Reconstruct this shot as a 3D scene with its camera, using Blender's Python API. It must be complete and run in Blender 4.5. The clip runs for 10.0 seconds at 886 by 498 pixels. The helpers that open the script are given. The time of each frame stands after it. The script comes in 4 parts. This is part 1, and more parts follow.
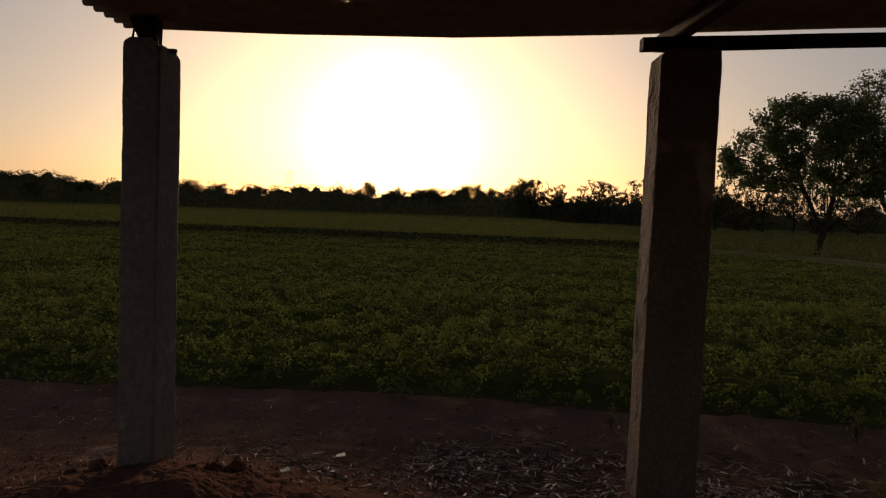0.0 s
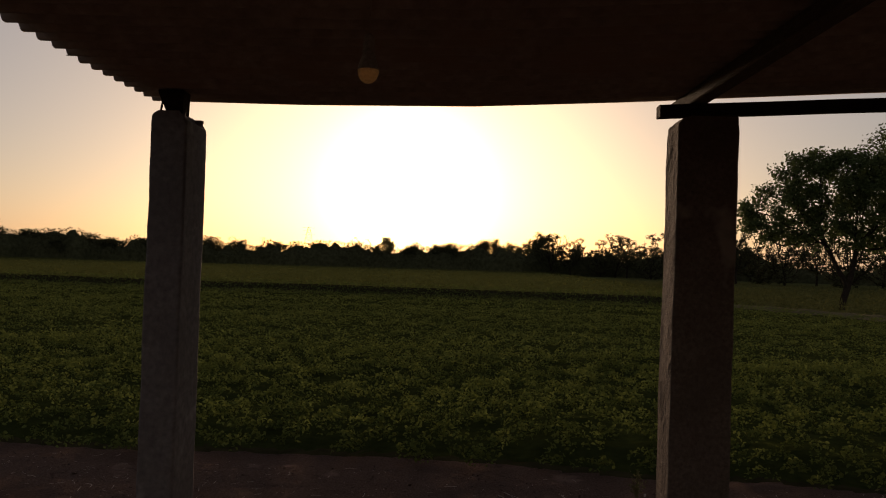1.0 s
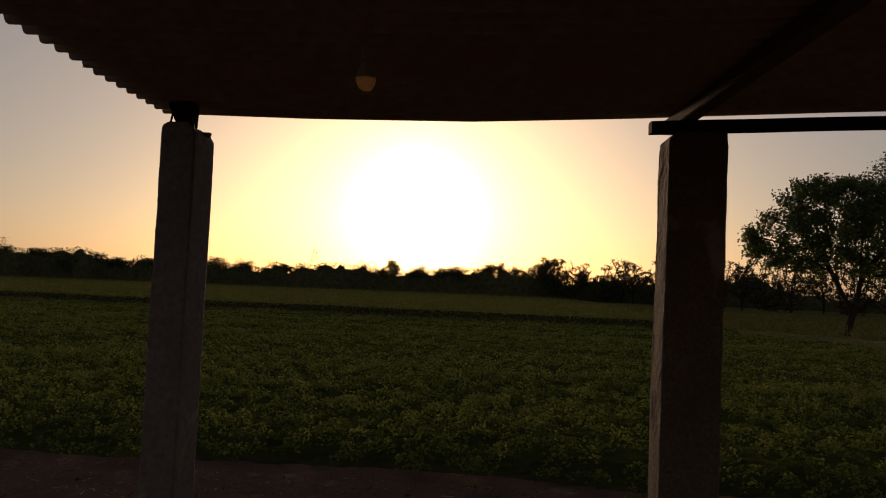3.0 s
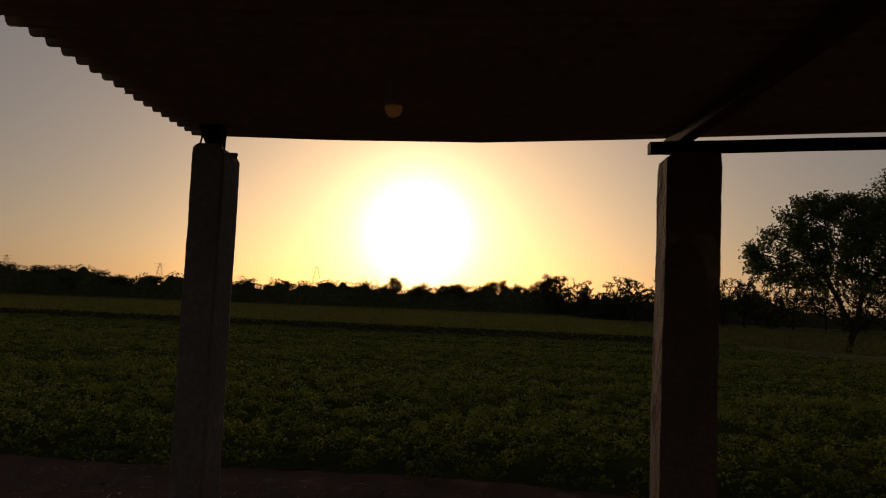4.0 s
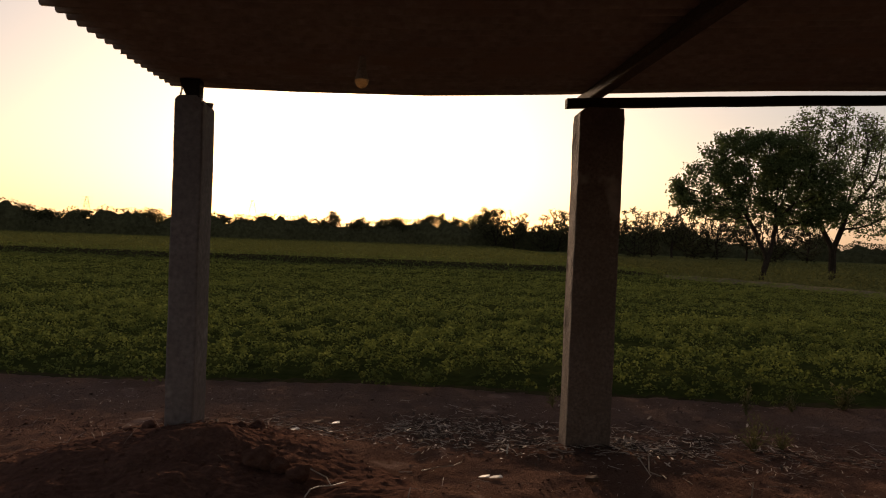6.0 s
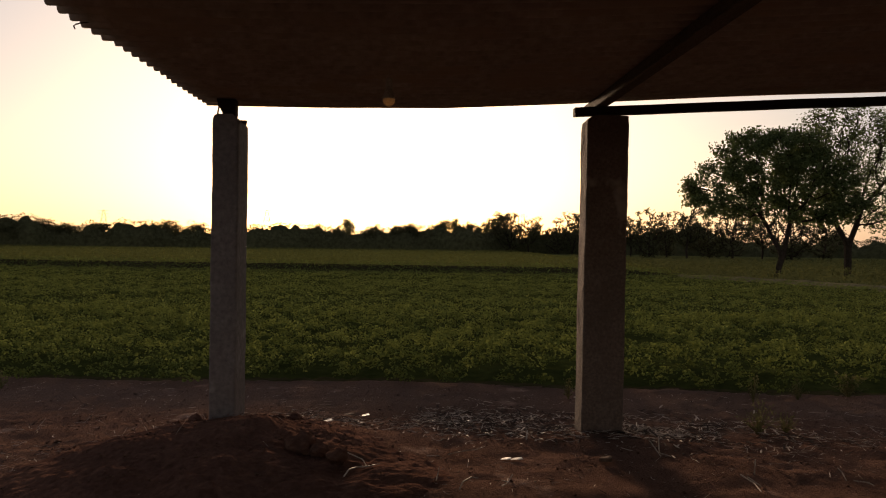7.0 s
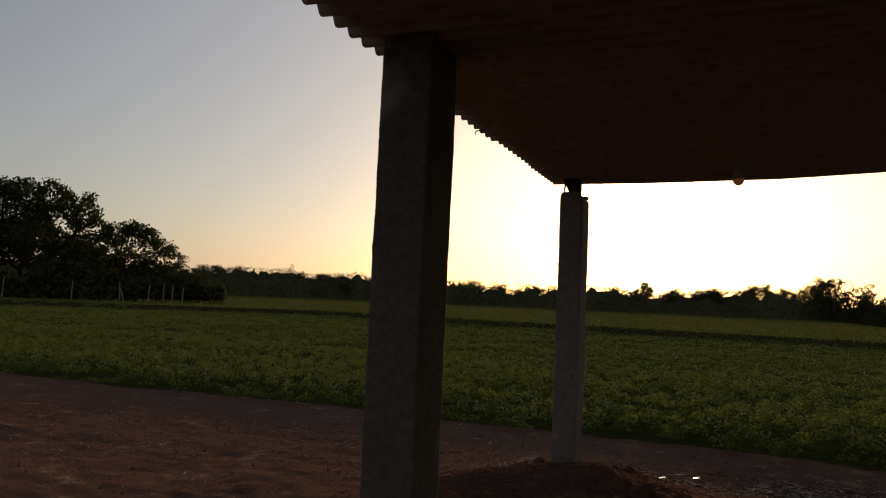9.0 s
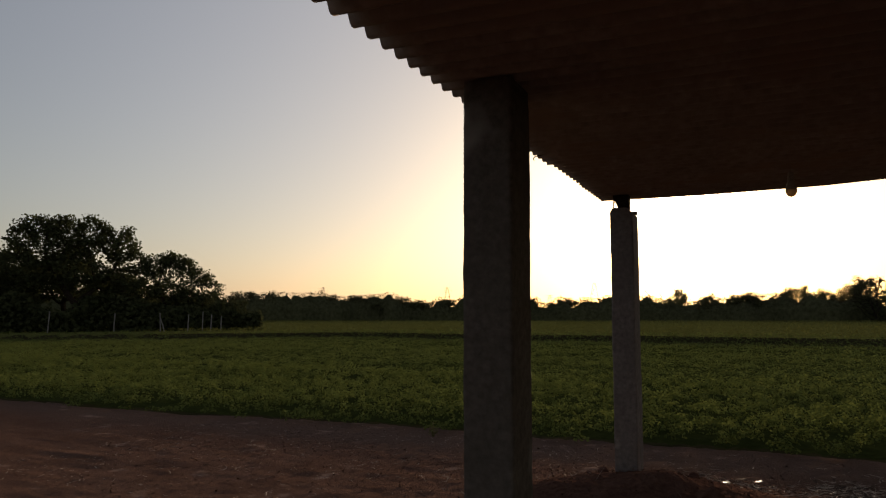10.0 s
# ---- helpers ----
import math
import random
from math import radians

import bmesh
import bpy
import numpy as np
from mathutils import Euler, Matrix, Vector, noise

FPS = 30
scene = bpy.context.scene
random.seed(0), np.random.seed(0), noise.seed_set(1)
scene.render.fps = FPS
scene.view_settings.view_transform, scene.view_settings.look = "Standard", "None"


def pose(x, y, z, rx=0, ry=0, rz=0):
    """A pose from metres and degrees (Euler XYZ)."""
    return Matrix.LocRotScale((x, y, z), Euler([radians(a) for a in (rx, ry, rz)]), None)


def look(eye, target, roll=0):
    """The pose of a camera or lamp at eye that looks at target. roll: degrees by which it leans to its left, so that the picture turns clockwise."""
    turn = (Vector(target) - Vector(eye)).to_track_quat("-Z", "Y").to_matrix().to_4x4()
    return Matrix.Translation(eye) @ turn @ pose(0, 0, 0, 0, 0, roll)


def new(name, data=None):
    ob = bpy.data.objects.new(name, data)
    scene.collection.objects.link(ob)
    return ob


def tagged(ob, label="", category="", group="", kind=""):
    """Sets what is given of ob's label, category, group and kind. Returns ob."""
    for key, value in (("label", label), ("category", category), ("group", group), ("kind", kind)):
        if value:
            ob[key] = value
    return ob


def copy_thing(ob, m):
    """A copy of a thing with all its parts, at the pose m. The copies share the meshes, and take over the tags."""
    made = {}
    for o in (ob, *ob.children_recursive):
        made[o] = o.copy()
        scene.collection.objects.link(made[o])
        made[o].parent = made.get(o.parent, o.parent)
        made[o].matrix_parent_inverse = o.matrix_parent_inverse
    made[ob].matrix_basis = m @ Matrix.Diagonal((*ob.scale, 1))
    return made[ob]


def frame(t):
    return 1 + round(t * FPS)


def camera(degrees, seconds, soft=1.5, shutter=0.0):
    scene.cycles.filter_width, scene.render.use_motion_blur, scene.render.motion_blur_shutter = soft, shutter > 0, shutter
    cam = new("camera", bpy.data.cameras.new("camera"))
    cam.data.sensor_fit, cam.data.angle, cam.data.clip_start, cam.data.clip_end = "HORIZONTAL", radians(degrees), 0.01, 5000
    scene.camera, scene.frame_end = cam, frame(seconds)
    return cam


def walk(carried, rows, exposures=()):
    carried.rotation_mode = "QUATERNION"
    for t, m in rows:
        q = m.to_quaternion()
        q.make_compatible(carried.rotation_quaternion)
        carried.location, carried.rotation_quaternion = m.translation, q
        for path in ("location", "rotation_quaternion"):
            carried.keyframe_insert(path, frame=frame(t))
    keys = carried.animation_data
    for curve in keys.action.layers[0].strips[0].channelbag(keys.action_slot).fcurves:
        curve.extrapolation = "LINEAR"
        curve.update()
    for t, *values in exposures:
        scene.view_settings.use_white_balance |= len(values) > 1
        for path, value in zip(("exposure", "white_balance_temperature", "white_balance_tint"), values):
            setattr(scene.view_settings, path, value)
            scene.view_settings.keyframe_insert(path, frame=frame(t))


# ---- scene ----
cam = camera(62.9, 10.0, soft=1.1, shutter=0.2)
PATH = [
    (0.0, (0.124, 0.112, 1.421), (0.014, 2.106, 1.325), 2.0),
    (0.5, (0.114, 0.088, 1.462), (-0.053, 2.081, 1.467), 1.9),
    (1.0, (0.111, 0.105, 1.486), (-0.054, 2.097, 1.539), 1.7),
    (1.5, (0.117, 0.063, 1.488), (-0.079, 2.052, 1.555), 2.2),
    (2.0, (0.127, 0.037, 1.475), (-0.101, 2.021, 1.577), 2.8),
    (2.2, (0.132, 0.030, 1.467), (-0.046, 2.020, 1.570), 3.0),
    (3.3, (0.178, -0.054, 1.377), (-0.010, 1.933, 1.506), 2.2),
    (3.5, (0.170, -0.098, 1.368), (-0.054, 1.885, 1.504), 3.2),
    (4.0, (0.131, -0.293, 1.351), (-0.058, 1.692, 1.517), 2.3),
    (4.5, (0.152, -0.544, 1.334), (0.037, 1.451, 1.418), 0.4),
    (5.0, (0.226, -0.773, 1.319), (0.065, 1.220, 1.328), 1.5),
    (5.5, (0.215, -0.975, 1.318), (0.190, 1.024, 1.306), 2.7),
    (5.7, (0.165, -1.055, 1.325), (0.149, 0.944, 1.314), 2.2),
    (6.8, (0.086, -1.502, 1.281), (0.072, 0.498, 1.264), 1.8),
    (7.0, (0.079, -1.583, 1.288), (0.026, 0.416, 1.290), 0.7),
    (7.5, (0.051, -1.789, 1.275), (0.026, 0.211, 1.272), 1.6),
    (7.8, (0.012, -1.921, 1.251), (-0.027, 0.079, 1.206), 1.5),
    (8.0, (-0.005, -1.995, 1.261), (-0.120, 0.002, 1.282), 0.9),
    (8.2, (-0.028, -2.045, 1.268), (-0.203, -0.054, 1.329), 1.2),
    (8.5, (-0.034, -2.098, 1.255), (-0.456, -0.143, 1.309), 1.7),
    (8.8, (-0.098, -2.195, 1.280), (-0.859, -0.348, 1.378), 1.4),
    (9.0, (-0.133, -2.250, 1.283), (-0.965, -0.437, 1.434), 2.6),
    (9.5, (-0.255, -2.471, 1.293), (-1.093, -0.661, 1.428), -0.4),
    (10.0, (-0.249, -2.608, 1.296), (-1.150, -0.833, 1.491), 0.1),
]
STOPS = [(0.0, 0.1), (1.0, 0.2), (2.0, 0.05), (3.5, -0.32), (4.0, -0.65), (4.5, -0.68), (5.0, -0.02), (5.5, 0.72), (7.0, 0.98), (7.5, 1.02), (8.0, 1.0), (8.2, 0.95), (8.5, 0.7), (9.0, 0.6), (10.0, 0.7)]
EXPOSURES = [(t, stops, 7600 if t < 3 else 8000 if t < 5.2 else 7700 if t < 8.4 else 7150, 24 if t < 8.4 else 17) for t, stops in STOPS]
walk(cam, [(t, look(eye, target, roll)) for t, eye, target, roll in PATH], EXPOSURES)

# ---- sky and sun ----
SUN_AZ, SUN_EL = 7.5, 6.0     # degrees: left of +y, above the horizon
SUN_WAY = Vector((-math.sin(radians(SUN_AZ)) * math.cos(radians(SUN_EL)), math.cos(radians(SUN_AZ)) * math.cos(radians(SUN_EL)), math.sin(radians(SUN_EL))))
SKY, GLOW, SUN = 0.050, 1.0, 2.8


def make_world():
    world = bpy.data.worlds.new("sky")
    scene.world = world
    world.use_nodes = True
    nodes, links = world.node_tree.nodes, world.node_tree.links
    bg = nodes["Background"]
    sky = nodes.new("ShaderNodeTexSky")
    sky.sky_type, sky.sun_disc = "NISHITA", False
    sky.sun_elevation, sky.sun_rotation = radians(SUN_EL), radians(-SUN_AZ)
    sky.air_density, sky.dust_density, sky.ozone_density = 1.0, 1.6, 1.5
    scale = nodes.new("ShaderNodeVectorMath")
    scale.operation = "SCALE"
    scale.inputs["Scale"].default_value = SKY
    links.new(sky.outputs["Color"], scale.inputs[0])
    # the haze round the low sun, and the fainter dusk glow opposite
    coord = nodes.new("ShaderNodeTexCoord")
    dot = nodes.new("ShaderNodeVectorMath")
    dot.operation = "DOT_PRODUCT"
    links.new(coord.outputs["Generated"], dot.inputs[0])
    dot.inputs[1].default_value = SUN_WAY
    total = scale.outputs[0]
    for power, colour, gain, side in ((1000.0, (1.0, 0.93, 0.80), 6.0, 1), (260.0, (1.0, 0.91, 0.66), 1.5, 1), (34.0, (1.0, 0.86, 0.48), 0.24, 1), (6.0, (1.0, 0.86, 0.60), 0.070, 1), (1.0, (0.79, 0.84, 0.96), 0.172, 1), (1.0, (0.86, 0.80, 0.90), 0.14, -1)):
        lift = nodes.new("ShaderNodeMath")
        lift.operation, lift.use_clamp = "MULTIPLY", True
        links.new(dot.outputs["Value"], lift.inputs[0])
        lift.inputs[1].default_value = side
        p = nodes.new("ShaderNodeMath")
        p.operation = "POWER"
        links.new(lift.outputs[0], p.inputs[0])
        p.inputs[1].default_value = power
        tint = nodes.new("ShaderNodeVectorMath")
        tint.operation = "SCALE"
        tint.inputs[0].default_value = [c * gain * GLOW for c in colour]
        links.new(p.outputs[0], tint.inputs["Scale"])
        add = nodes.new("ShaderNodeVectorMath")
        links.new(total, add.inputs[0])
        links.new(tint.outputs[0], add.inputs[1])
        total = add.outputs[0]
    links.new(total, bg.inputs["Color"])
    bg.inputs["Strength"].default_value = 1.0


make_world()
lamp = bpy.data.lights.new("sun", "SUN")
lamp.energy, lamp.angle, lamp.color = SUN, radians(5.0), (1.0, 0.79, 0.57)
new("sun", lamp).matrix_world = look(SUN_WAY * 100, (0, 0, 0))


# ---- materials ----
def material(name, dark, light, scale, rough=0.8, fine=None, bump=0.3, bump_scale=None, metal=0.0, glow_through=0.0, stain=None, stretch=(1, 1, 1), per_island=0.0, spec=0.02, strip=None):
    """Two scales of noise between two colours, with relief. stain: colour, scale and share of a third tone. per_island: how far each piece strays to the light tone. strip: a dusty tone that sets in between two places along y."""
    mat = bpy.data.materials.new(name)
    mat.use_nodes = True
    nodes, links = mat.node_tree.nodes, mat.node_tree.links
    shader = nodes["Principled BSDF"]
    shader.inputs["Roughness"].default_value = rough
    shader.inputs["Metallic"].default_value = metal
    shader.inputs["Specular IOR Level"].default_value = spec
    place = nodes.new("ShaderNodeNewGeometry")
    mapping = nodes.new("ShaderNodeMapping")
    mapping.inputs["Scale"].default_value = stretch
    links.new(place.outputs["Position"], mapping.inputs["Vector"])

    def noise_node(s, detail=5.0):
        n = nodes.new("ShaderNodeTexNoise")
        n.inputs["Scale"].default_value, n.inputs["Detail"].default_value, n.inputs["Roughness"].default_value = s, detail, 0.62
        links.new(mapping.outputs[0], n.inputs["Vector"])
        return n.outputs["Fac"]

    def mixed(fac, a, b):
        m = nodes.new("ShaderNodeMix")
        m.data_type = "RGBA"
        for sock, value in ((m.inputs[0], fac), (m.inputs[6], a), (m.inputs[7], b)):
            if isinstance(value, bpy.types.NodeSocket):
                links.new(value, sock)
            else:
                sock.default_value = value if isinstance(value, float) else (*value, 1)
        return m.outputs[2]

    def ramp(fac, lo, hi):
        r = nodes.new("ShaderNodeMapRange")
        r.inputs["From Min"].default_value, r.inputs["From Max"].default_value = lo, hi
        links.new(fac, r.inputs["Value"])
        return r.outputs[0]

    colour = mixed(ramp(noise_node(scale), 0.3, 0.7), dark, light)
    if per_island:
        stray = nodes.new("ShaderNodeMath")
        stray.operation = "MULTIPLY"
        links.new(place.outputs["Random Per Island"], stray.inputs[0])
        stray.inputs[1].default_value = per_island
        colour = mixed(stray.outputs[0], colour, [c * 1.25 + 0.002 for c in light])
    if strip:
        tone, y0, y1 = strip
        axes = nodes.new("ShaderNodeSeparateXYZ")
        links.new(place.outputs["Position"], axes.inputs[0])
        sway = nodes.new("ShaderNodeMath")
        sway.operation = "MULTIPLY_ADD"
        links.new(noise_node(1.7), sway.inputs[0])
        sway.inputs[1].default_value = 1.2
        links.new(axes.outputs["Y"], sway.inputs[2])
        colour = mixed(ramp(sway.outputs[0], y0 + 0.6, y1 + 0.6), colour, tone)
    small = noise_node(fine or scale * 9)
    colour = mixed(ramp(small, 0.25, 0.85), [c * 0.6 for c in dark], colour)
    if stain:
        tone, s, share = stain
        colour = mixed(ramp(noise_node(s, 3.0), 0.72 - share, 0.78 - share * 0.6), colour, tone)
    links.new(colour, shader.inputs["Base Color"])
    if bump:
        b = nodes.new("ShaderNodeBump")
        b.inputs["Strength"].default_value, b.inputs["Distance"].default_value = bump, 0.02
        links.new(noise_node(bump_scale or scale * 6, 8.0), b.inputs["Height"])
        links.new(b.outputs[0], shader.inputs["Normal"])
    if glow_through:
        out = nodes["Material Output"]
        thin = nodes.new("ShaderNodeBsdfTranslucent")
        links.new(colour, thin.inputs["Color"])
        both = nodes.new("ShaderNodeMixShader")
        both.inputs[0].default_value = glow_through
        links.new(shader.outputs[0], both.inputs[1])
        links.new(thin.outputs[0], both.inputs[2])
        links.new(both.outputs[0], out.inputs["Surface"])
    return mat


SOIL = material("red_soil", (0.132, 0.075, 0.055), (0.218, 0.130, 0.099), 1.6, 0.95, fine=60, bump=1.0, bump_scale=75, stain=((0.22, 0.148, 0.118), 1.9, 0.10), spec=0.0, strip=((0.188, 0.134, 0.110), 4.3, 5.2))
EARTH = material("field_earth", (0.05, 0.046, 0.022), (0.095, 0.082, 0.042), 0.4, 0.98, fine=6, bump=0.6, spec=0.0)
# green darkened to stand for the shade under the crop leaves
CROP_SHADE = material("crop_shade", (0.042, 0.053, 0.016), (0.080, 0.096, 0.028), 0.35, 0.9, fine=7, bump=1.0, bump_scale=9, spec=0.0)
CROP_LEAF = material("crop_leaf", (0.118, 0.151, 0.039), (0.196, 0.230, 0.068), 0.6, 0.6, fine=5, bump=0, glow_through=0.22, per_island=0.7, spec=0.0)
FAR_CROP = material("far_crop", (0.13, 0.14, 0.042), (0.19, 0.20, 0.065), 0.10, 0.95, fine=1.6, bump=0.3, bump_scale=3, spec=0.0, glow_through=0.2)
DRY_GRASS = material("dry_grass", (0.10, 0.11, 0.04), (0.165, 0.17, 0.065), 0.25, 0.95, fine=4, bump=0.3, bump_scale=8, spec=0.0, glow_through=0.15)
RIDGE = material("ridge_earth", (0.17, 0.15, 0.08), (0.27, 0.23, 0.135), 1.5, 0.98, fine=12, bump=0.8, spec=0.0)
PLASTER = material("cement_plaster", (0.190, 0.166, 0.155), (0.270, 0.240, 0.226), 2.4, 0.9, fine=26, bump=0.18, bump_scale=34, stain=((0.34, 0.31, 0.29), 2.2, 0.10))
PLASTER_WARM = material("weathered_plaster", (0.15, 0.115, 0.095), (0.26, 0.20, 0.165), 3.0, 0.92, fine=45, bump=0.6, bump_scale=26, stain=((0.25, 0.20, 0.17), 2.6, 0.06))
PLASTER_OLD = material("aged_plaster", (0.12, 0.105, 0.09), (0.175, 0.155, 0.135), 2.2, 0.92, fine=30, bump=0.25, bump_scale=30, stain=((0.23, 0.21, 0.185), 1.8, 0.09))
# base tones darkened for a post out of the sun; the stains are paler
PLASTER_SHADED = material("shaded_plaster", (0.062, 0.053, 0.047), (0.115, 0.100, 0.088), 2.0, 0.92, fine=26, bump=0.25, bump_scale=30, stain=((0.17, 0.155, 0.14), 2.4, 0.12))
SHEET = material("roof_sheet", (0.345, 0.295, 0.25), (0.48, 0.42, 0.36), 0.9, 0.75, fine=14, bump=0.12, bump_scale=20, stain=((0.29, 0.23, 0.18), 1.4, 0.22))
TIMBER = material("old_timber", (0.028, 0.020, 0.015), (0.07, 0.05, 0.036), 3.0, 0.85, fine=24, bump=0.5, stretch=(1, 6, 6))
STEEL = material("rusty_steel", (0.06, 0.04, 0.03), (0.13, 0.09, 0.07), 6.0, 0.6, metal=0.4, bump=0.3)
CLAY = material("trough_cement", (0.14, 0.095, 0.07), (0.22, 0.155, 0.115), 2.5, 0.88, fine=30, bump=0.5, stain=((0.27, 0.20, 0.155), 3.0, 0.08))
STRAW = material("dry_straw", (0.34, 0.27, 0.215), (0.68, 0.57, 0.47), 9.0, 0.6, bump=0, per_island=0.8, spec=0.03)
FRESH_SOIL = material("fresh_soil", (0.105, 0.055, 0.040), (0.18, 0.098, 0.073), 2.2, 0.98, fine=20, bump=1.0, bump_scale=22, spec=0.0)
LATH = material("rafter_wood", (0.135, 0.109, 0.086), (0.215, 0.177, 0.142), 3.0, 0.85, fine=24, bump=0.4, stretch=(6, 1, 6))
MULCH = material("bark_flake", (0.045, 0.032, 0.026), (0.16, 0.115, 0.09), 12.0, 0.85, bump=0, per_island=0.7, spec=0.02)
TWIG = material("pale_twig", (0.46, 0.39, 0.32), (0.68, 0.59, 0.49), 14.0, 0.6, bump=0, spec=0.05)
PAPER = material("scrap_paper", (0.62, 0.60, 0.57), (0.82, 0.80, 0.76), 20, 0.42, bump=0.1, glow_through=0.2, spec=0.25)
BARK = material("bark", (0.035, 0.027, 0.021), (0.085, 0.066, 0.05), 4.0, 0.95, fine=22, bump=0.7)
PALE_WOOD = material("pale_post", (0.24, 0.22, 0.20), (0.40, 0.375, 0.345), 3.0, 0.9, bump=0.4)
WEED = material("weed_leaf", (0.14, 0.135, 0.058), (0.24, 0.225, 0.105), 3.0, 0.7, fine=20, bump=0, glow_through=0.15, per_island=1.0, spec=0.0)
LEAF = material("tree_leaf", (0.075, 0.105, 0.04), (0.125, 0.16, 0.066), 0.5, 0.6, fine=4, bump=0, glow_through=0.25, per_island=1.0, spec=0.0)
LEAF_DARK = material("dark_leaf", (0.055, 0.065, 0.03), (0.10, 0.11, 0.05), 0.4, 0.65, fine=3, bump=0, glow_through=0.2, per_island=1.0, spec=0.0)
LEAF_FAR = material("far_leaf", (0.06, 0.065, 0.032), (0.11, 0.11, 0.055), 0.2, 0.8, fine=1.5, bump=0, glow_through=0.06, per_island=1.0, spec=0.0)
PLASTIC = material("bulb_plastic", (0.36, 0.31, 0.265), (0.46, 0.40, 0.345), 12, 0.45, bump=0)
OPAL = material("bulb_opal", (0.62, 0.47, 0.31), (0.72, 0.56, 0.38), 12, 0.2, bump=0, glow_through=0.9, spec=0.5)
CORD = material("dusty_plastic", (0.34, 0.29, 0.245), (0.44, 0.38, 0.325), 9, 0.5, bump=0)


# ---- building blocks ----
def part(name, bm, mat, parent=None, label="", m=None):
    """One mesh object out of a bmesh, under a thing or a part."""
    data = bpy.data.meshes.new(name)
    bm.normal_update()
    bm.to_mesh(data)
    bm.free()
    data.materials.append(mat)
    ob = new(name, data)
    if m is not None:
        ob.matrix_basis = m
    if parent:
        ob.parent = parent
    if label:
        ob["label"] = label
    return ob


def sheet(name, verts, faces, mats, parent=None, index=None, smooth=False):
    """One mesh object out of arrays of corners and faces."""
    data = bpy.data.meshes.new(name)
    data.from_pydata(verts.tolist() if isinstance(verts, np.ndarray) else verts, [], faces.tolist() if isinstance(faces, np.ndarray) else faces)
    for mat in mats:
        data.materials.append(mat)
    if index is not None:
        data.polygons.foreach_set("material_index", np.asarray(index, dtype=np.int32))
    if smooth:
        data.polygons.foreach_set("use_smooth", np.ones(len(data.polygons), dtype=bool))
    data.update()
    ob = new(name, data)
    if parent:
        ob.parent = parent
    return ob


def value_noise(x, y, seed=0.0):
    """Smooth noise of about -1 to 1 on arrays."""
    x, y = np.asarray(x, dtype=float), np.asarray(y, dtype=float)
    ix, iy = np.floor(x), np.floor(y)
    fx, fy = x - ix, y - iy
    fx, fy = fx * fx * (3 - 2 * fx), fy * fy * (3 - 2 * fy)

    def corner(a, b):
        v = np.sin(a * 127.1 + b * 311.7 + seed * 74.7) * 43758.5453
        return v - np.floor(v)

    top = corner(ix, iy) * (1 - fx) + corner(ix + 1, iy) * fx
    low = corner(ix, iy + 1) * (1 - fx) + corner(ix + 1, iy + 1) * fx
    return (top * (1 - fy) + low * fy) * 2 - 1


def step(a, b, v):
    s = np.clip((np.asarray(v, dtype=float) - a) / (b - a), 0, 1)
    return s * s * (3 - 2 * s)


def bank_line(x):
    """How far out the raised edge of the second field runs."""
    x = np.asarray(x, dtype=float)
    return 36.0 - 0.10 * np.clip(x, 0, 12) + 4.5 * (np.minimum(x, 0) / 41) ** 2 - 1.15 * np.clip(-27 - x, 0, 22) + 0.3 * value_noise(x * 0.11, x * 0 + 3, 5)


def ridge_line(y):
    """How far right the low ridge beside the field runs."""
    y = np.asarray(y, dtype=float)
    return 11.1 + (35.0 - np.clip(y, 12, 36)) * 0.42 + 0.15 * np.sin(y * 0.7)


def field_edge(x):
    x = np.asarray(x, dtype=float)
    return 6.02 + 0.10 * value_noise(x * 0.9, x * 0, 2) + 0.16 * value_noise(x * 0.25, x * 0, 8) - 0.35 * step(-4, -10, x)


def ground_z(x, y):
    x, y = np.asarray(x, dtype=float), np.asarray(y, dtype=float)
    z = -0.17 + 0.0072 * np.clip(y - 8, 0, 120)
    rows = bank_line(x)
    z = z + 0.43 * step(-0.7, 0.2, y - rows) * step(13.5, 7, x) - 0.12 * np.exp(-((y - rows + 1.2) / 0.7) ** 2) * step(12, 7, x)
    near = step(9.0, 6.0, y)
    z = z + 0.16 * np.exp(-(((x + 1.5) / 0.95) ** 2 + ((y - 3.35) / 1.05) ** 2)) * (1 + 0.35 * value_noise(x * 2.2, y * 2.2, 4))
    z = z + 0.05 * np.exp(-(((x + 0.1) / 0.9) ** 2 + ((y - 2.6) / 0.8) ** 2))
    z = z - 0.04 * np.exp(-(((x - 1.3) / 0.9) ** 2 + ((y - 4.8) / 0.7) ** 2)) + 0.06 * np.exp(-(((x - 1.2) / 0.55) ** 2 + ((y - 4.08) / 0.36) ** 2))
    z = z + near * (0.012 * value_noise(x * 1.3, y * 1.3, 1) + 0.008 * value_noise(x * 4.3, y * 4.3, 2) + 0.007 * value_noise(x * 10, y * 10, 3) + 0.006 * value_noise(x * 24, y * 24, 6))
    return z


def lattice(xs, ys):
    nx, ny = len(xs), len(ys)
    gx, gy = np.meshgrid(xs, ys)
    i = np.arange(nx * ny).reshape(ny, nx)
    faces = np.stack([i[:-1, :-1], i[:-1, 1:], i[1:, 1:], i[1:, :-1]], axis=-1).reshape(-1, 4)
    return gx.ravel(), gy.ravel(), faces


def spread(a, b, fine, growth=1.12):
    """Steps from a to b that widen by growth."""
    out, d = [a], fine
    way = 1 if b > a else -1
    while (b - out[-1]) * way > 0:
        out.append(out[-1] + d * way)
        d *= growth
    return out[1:]


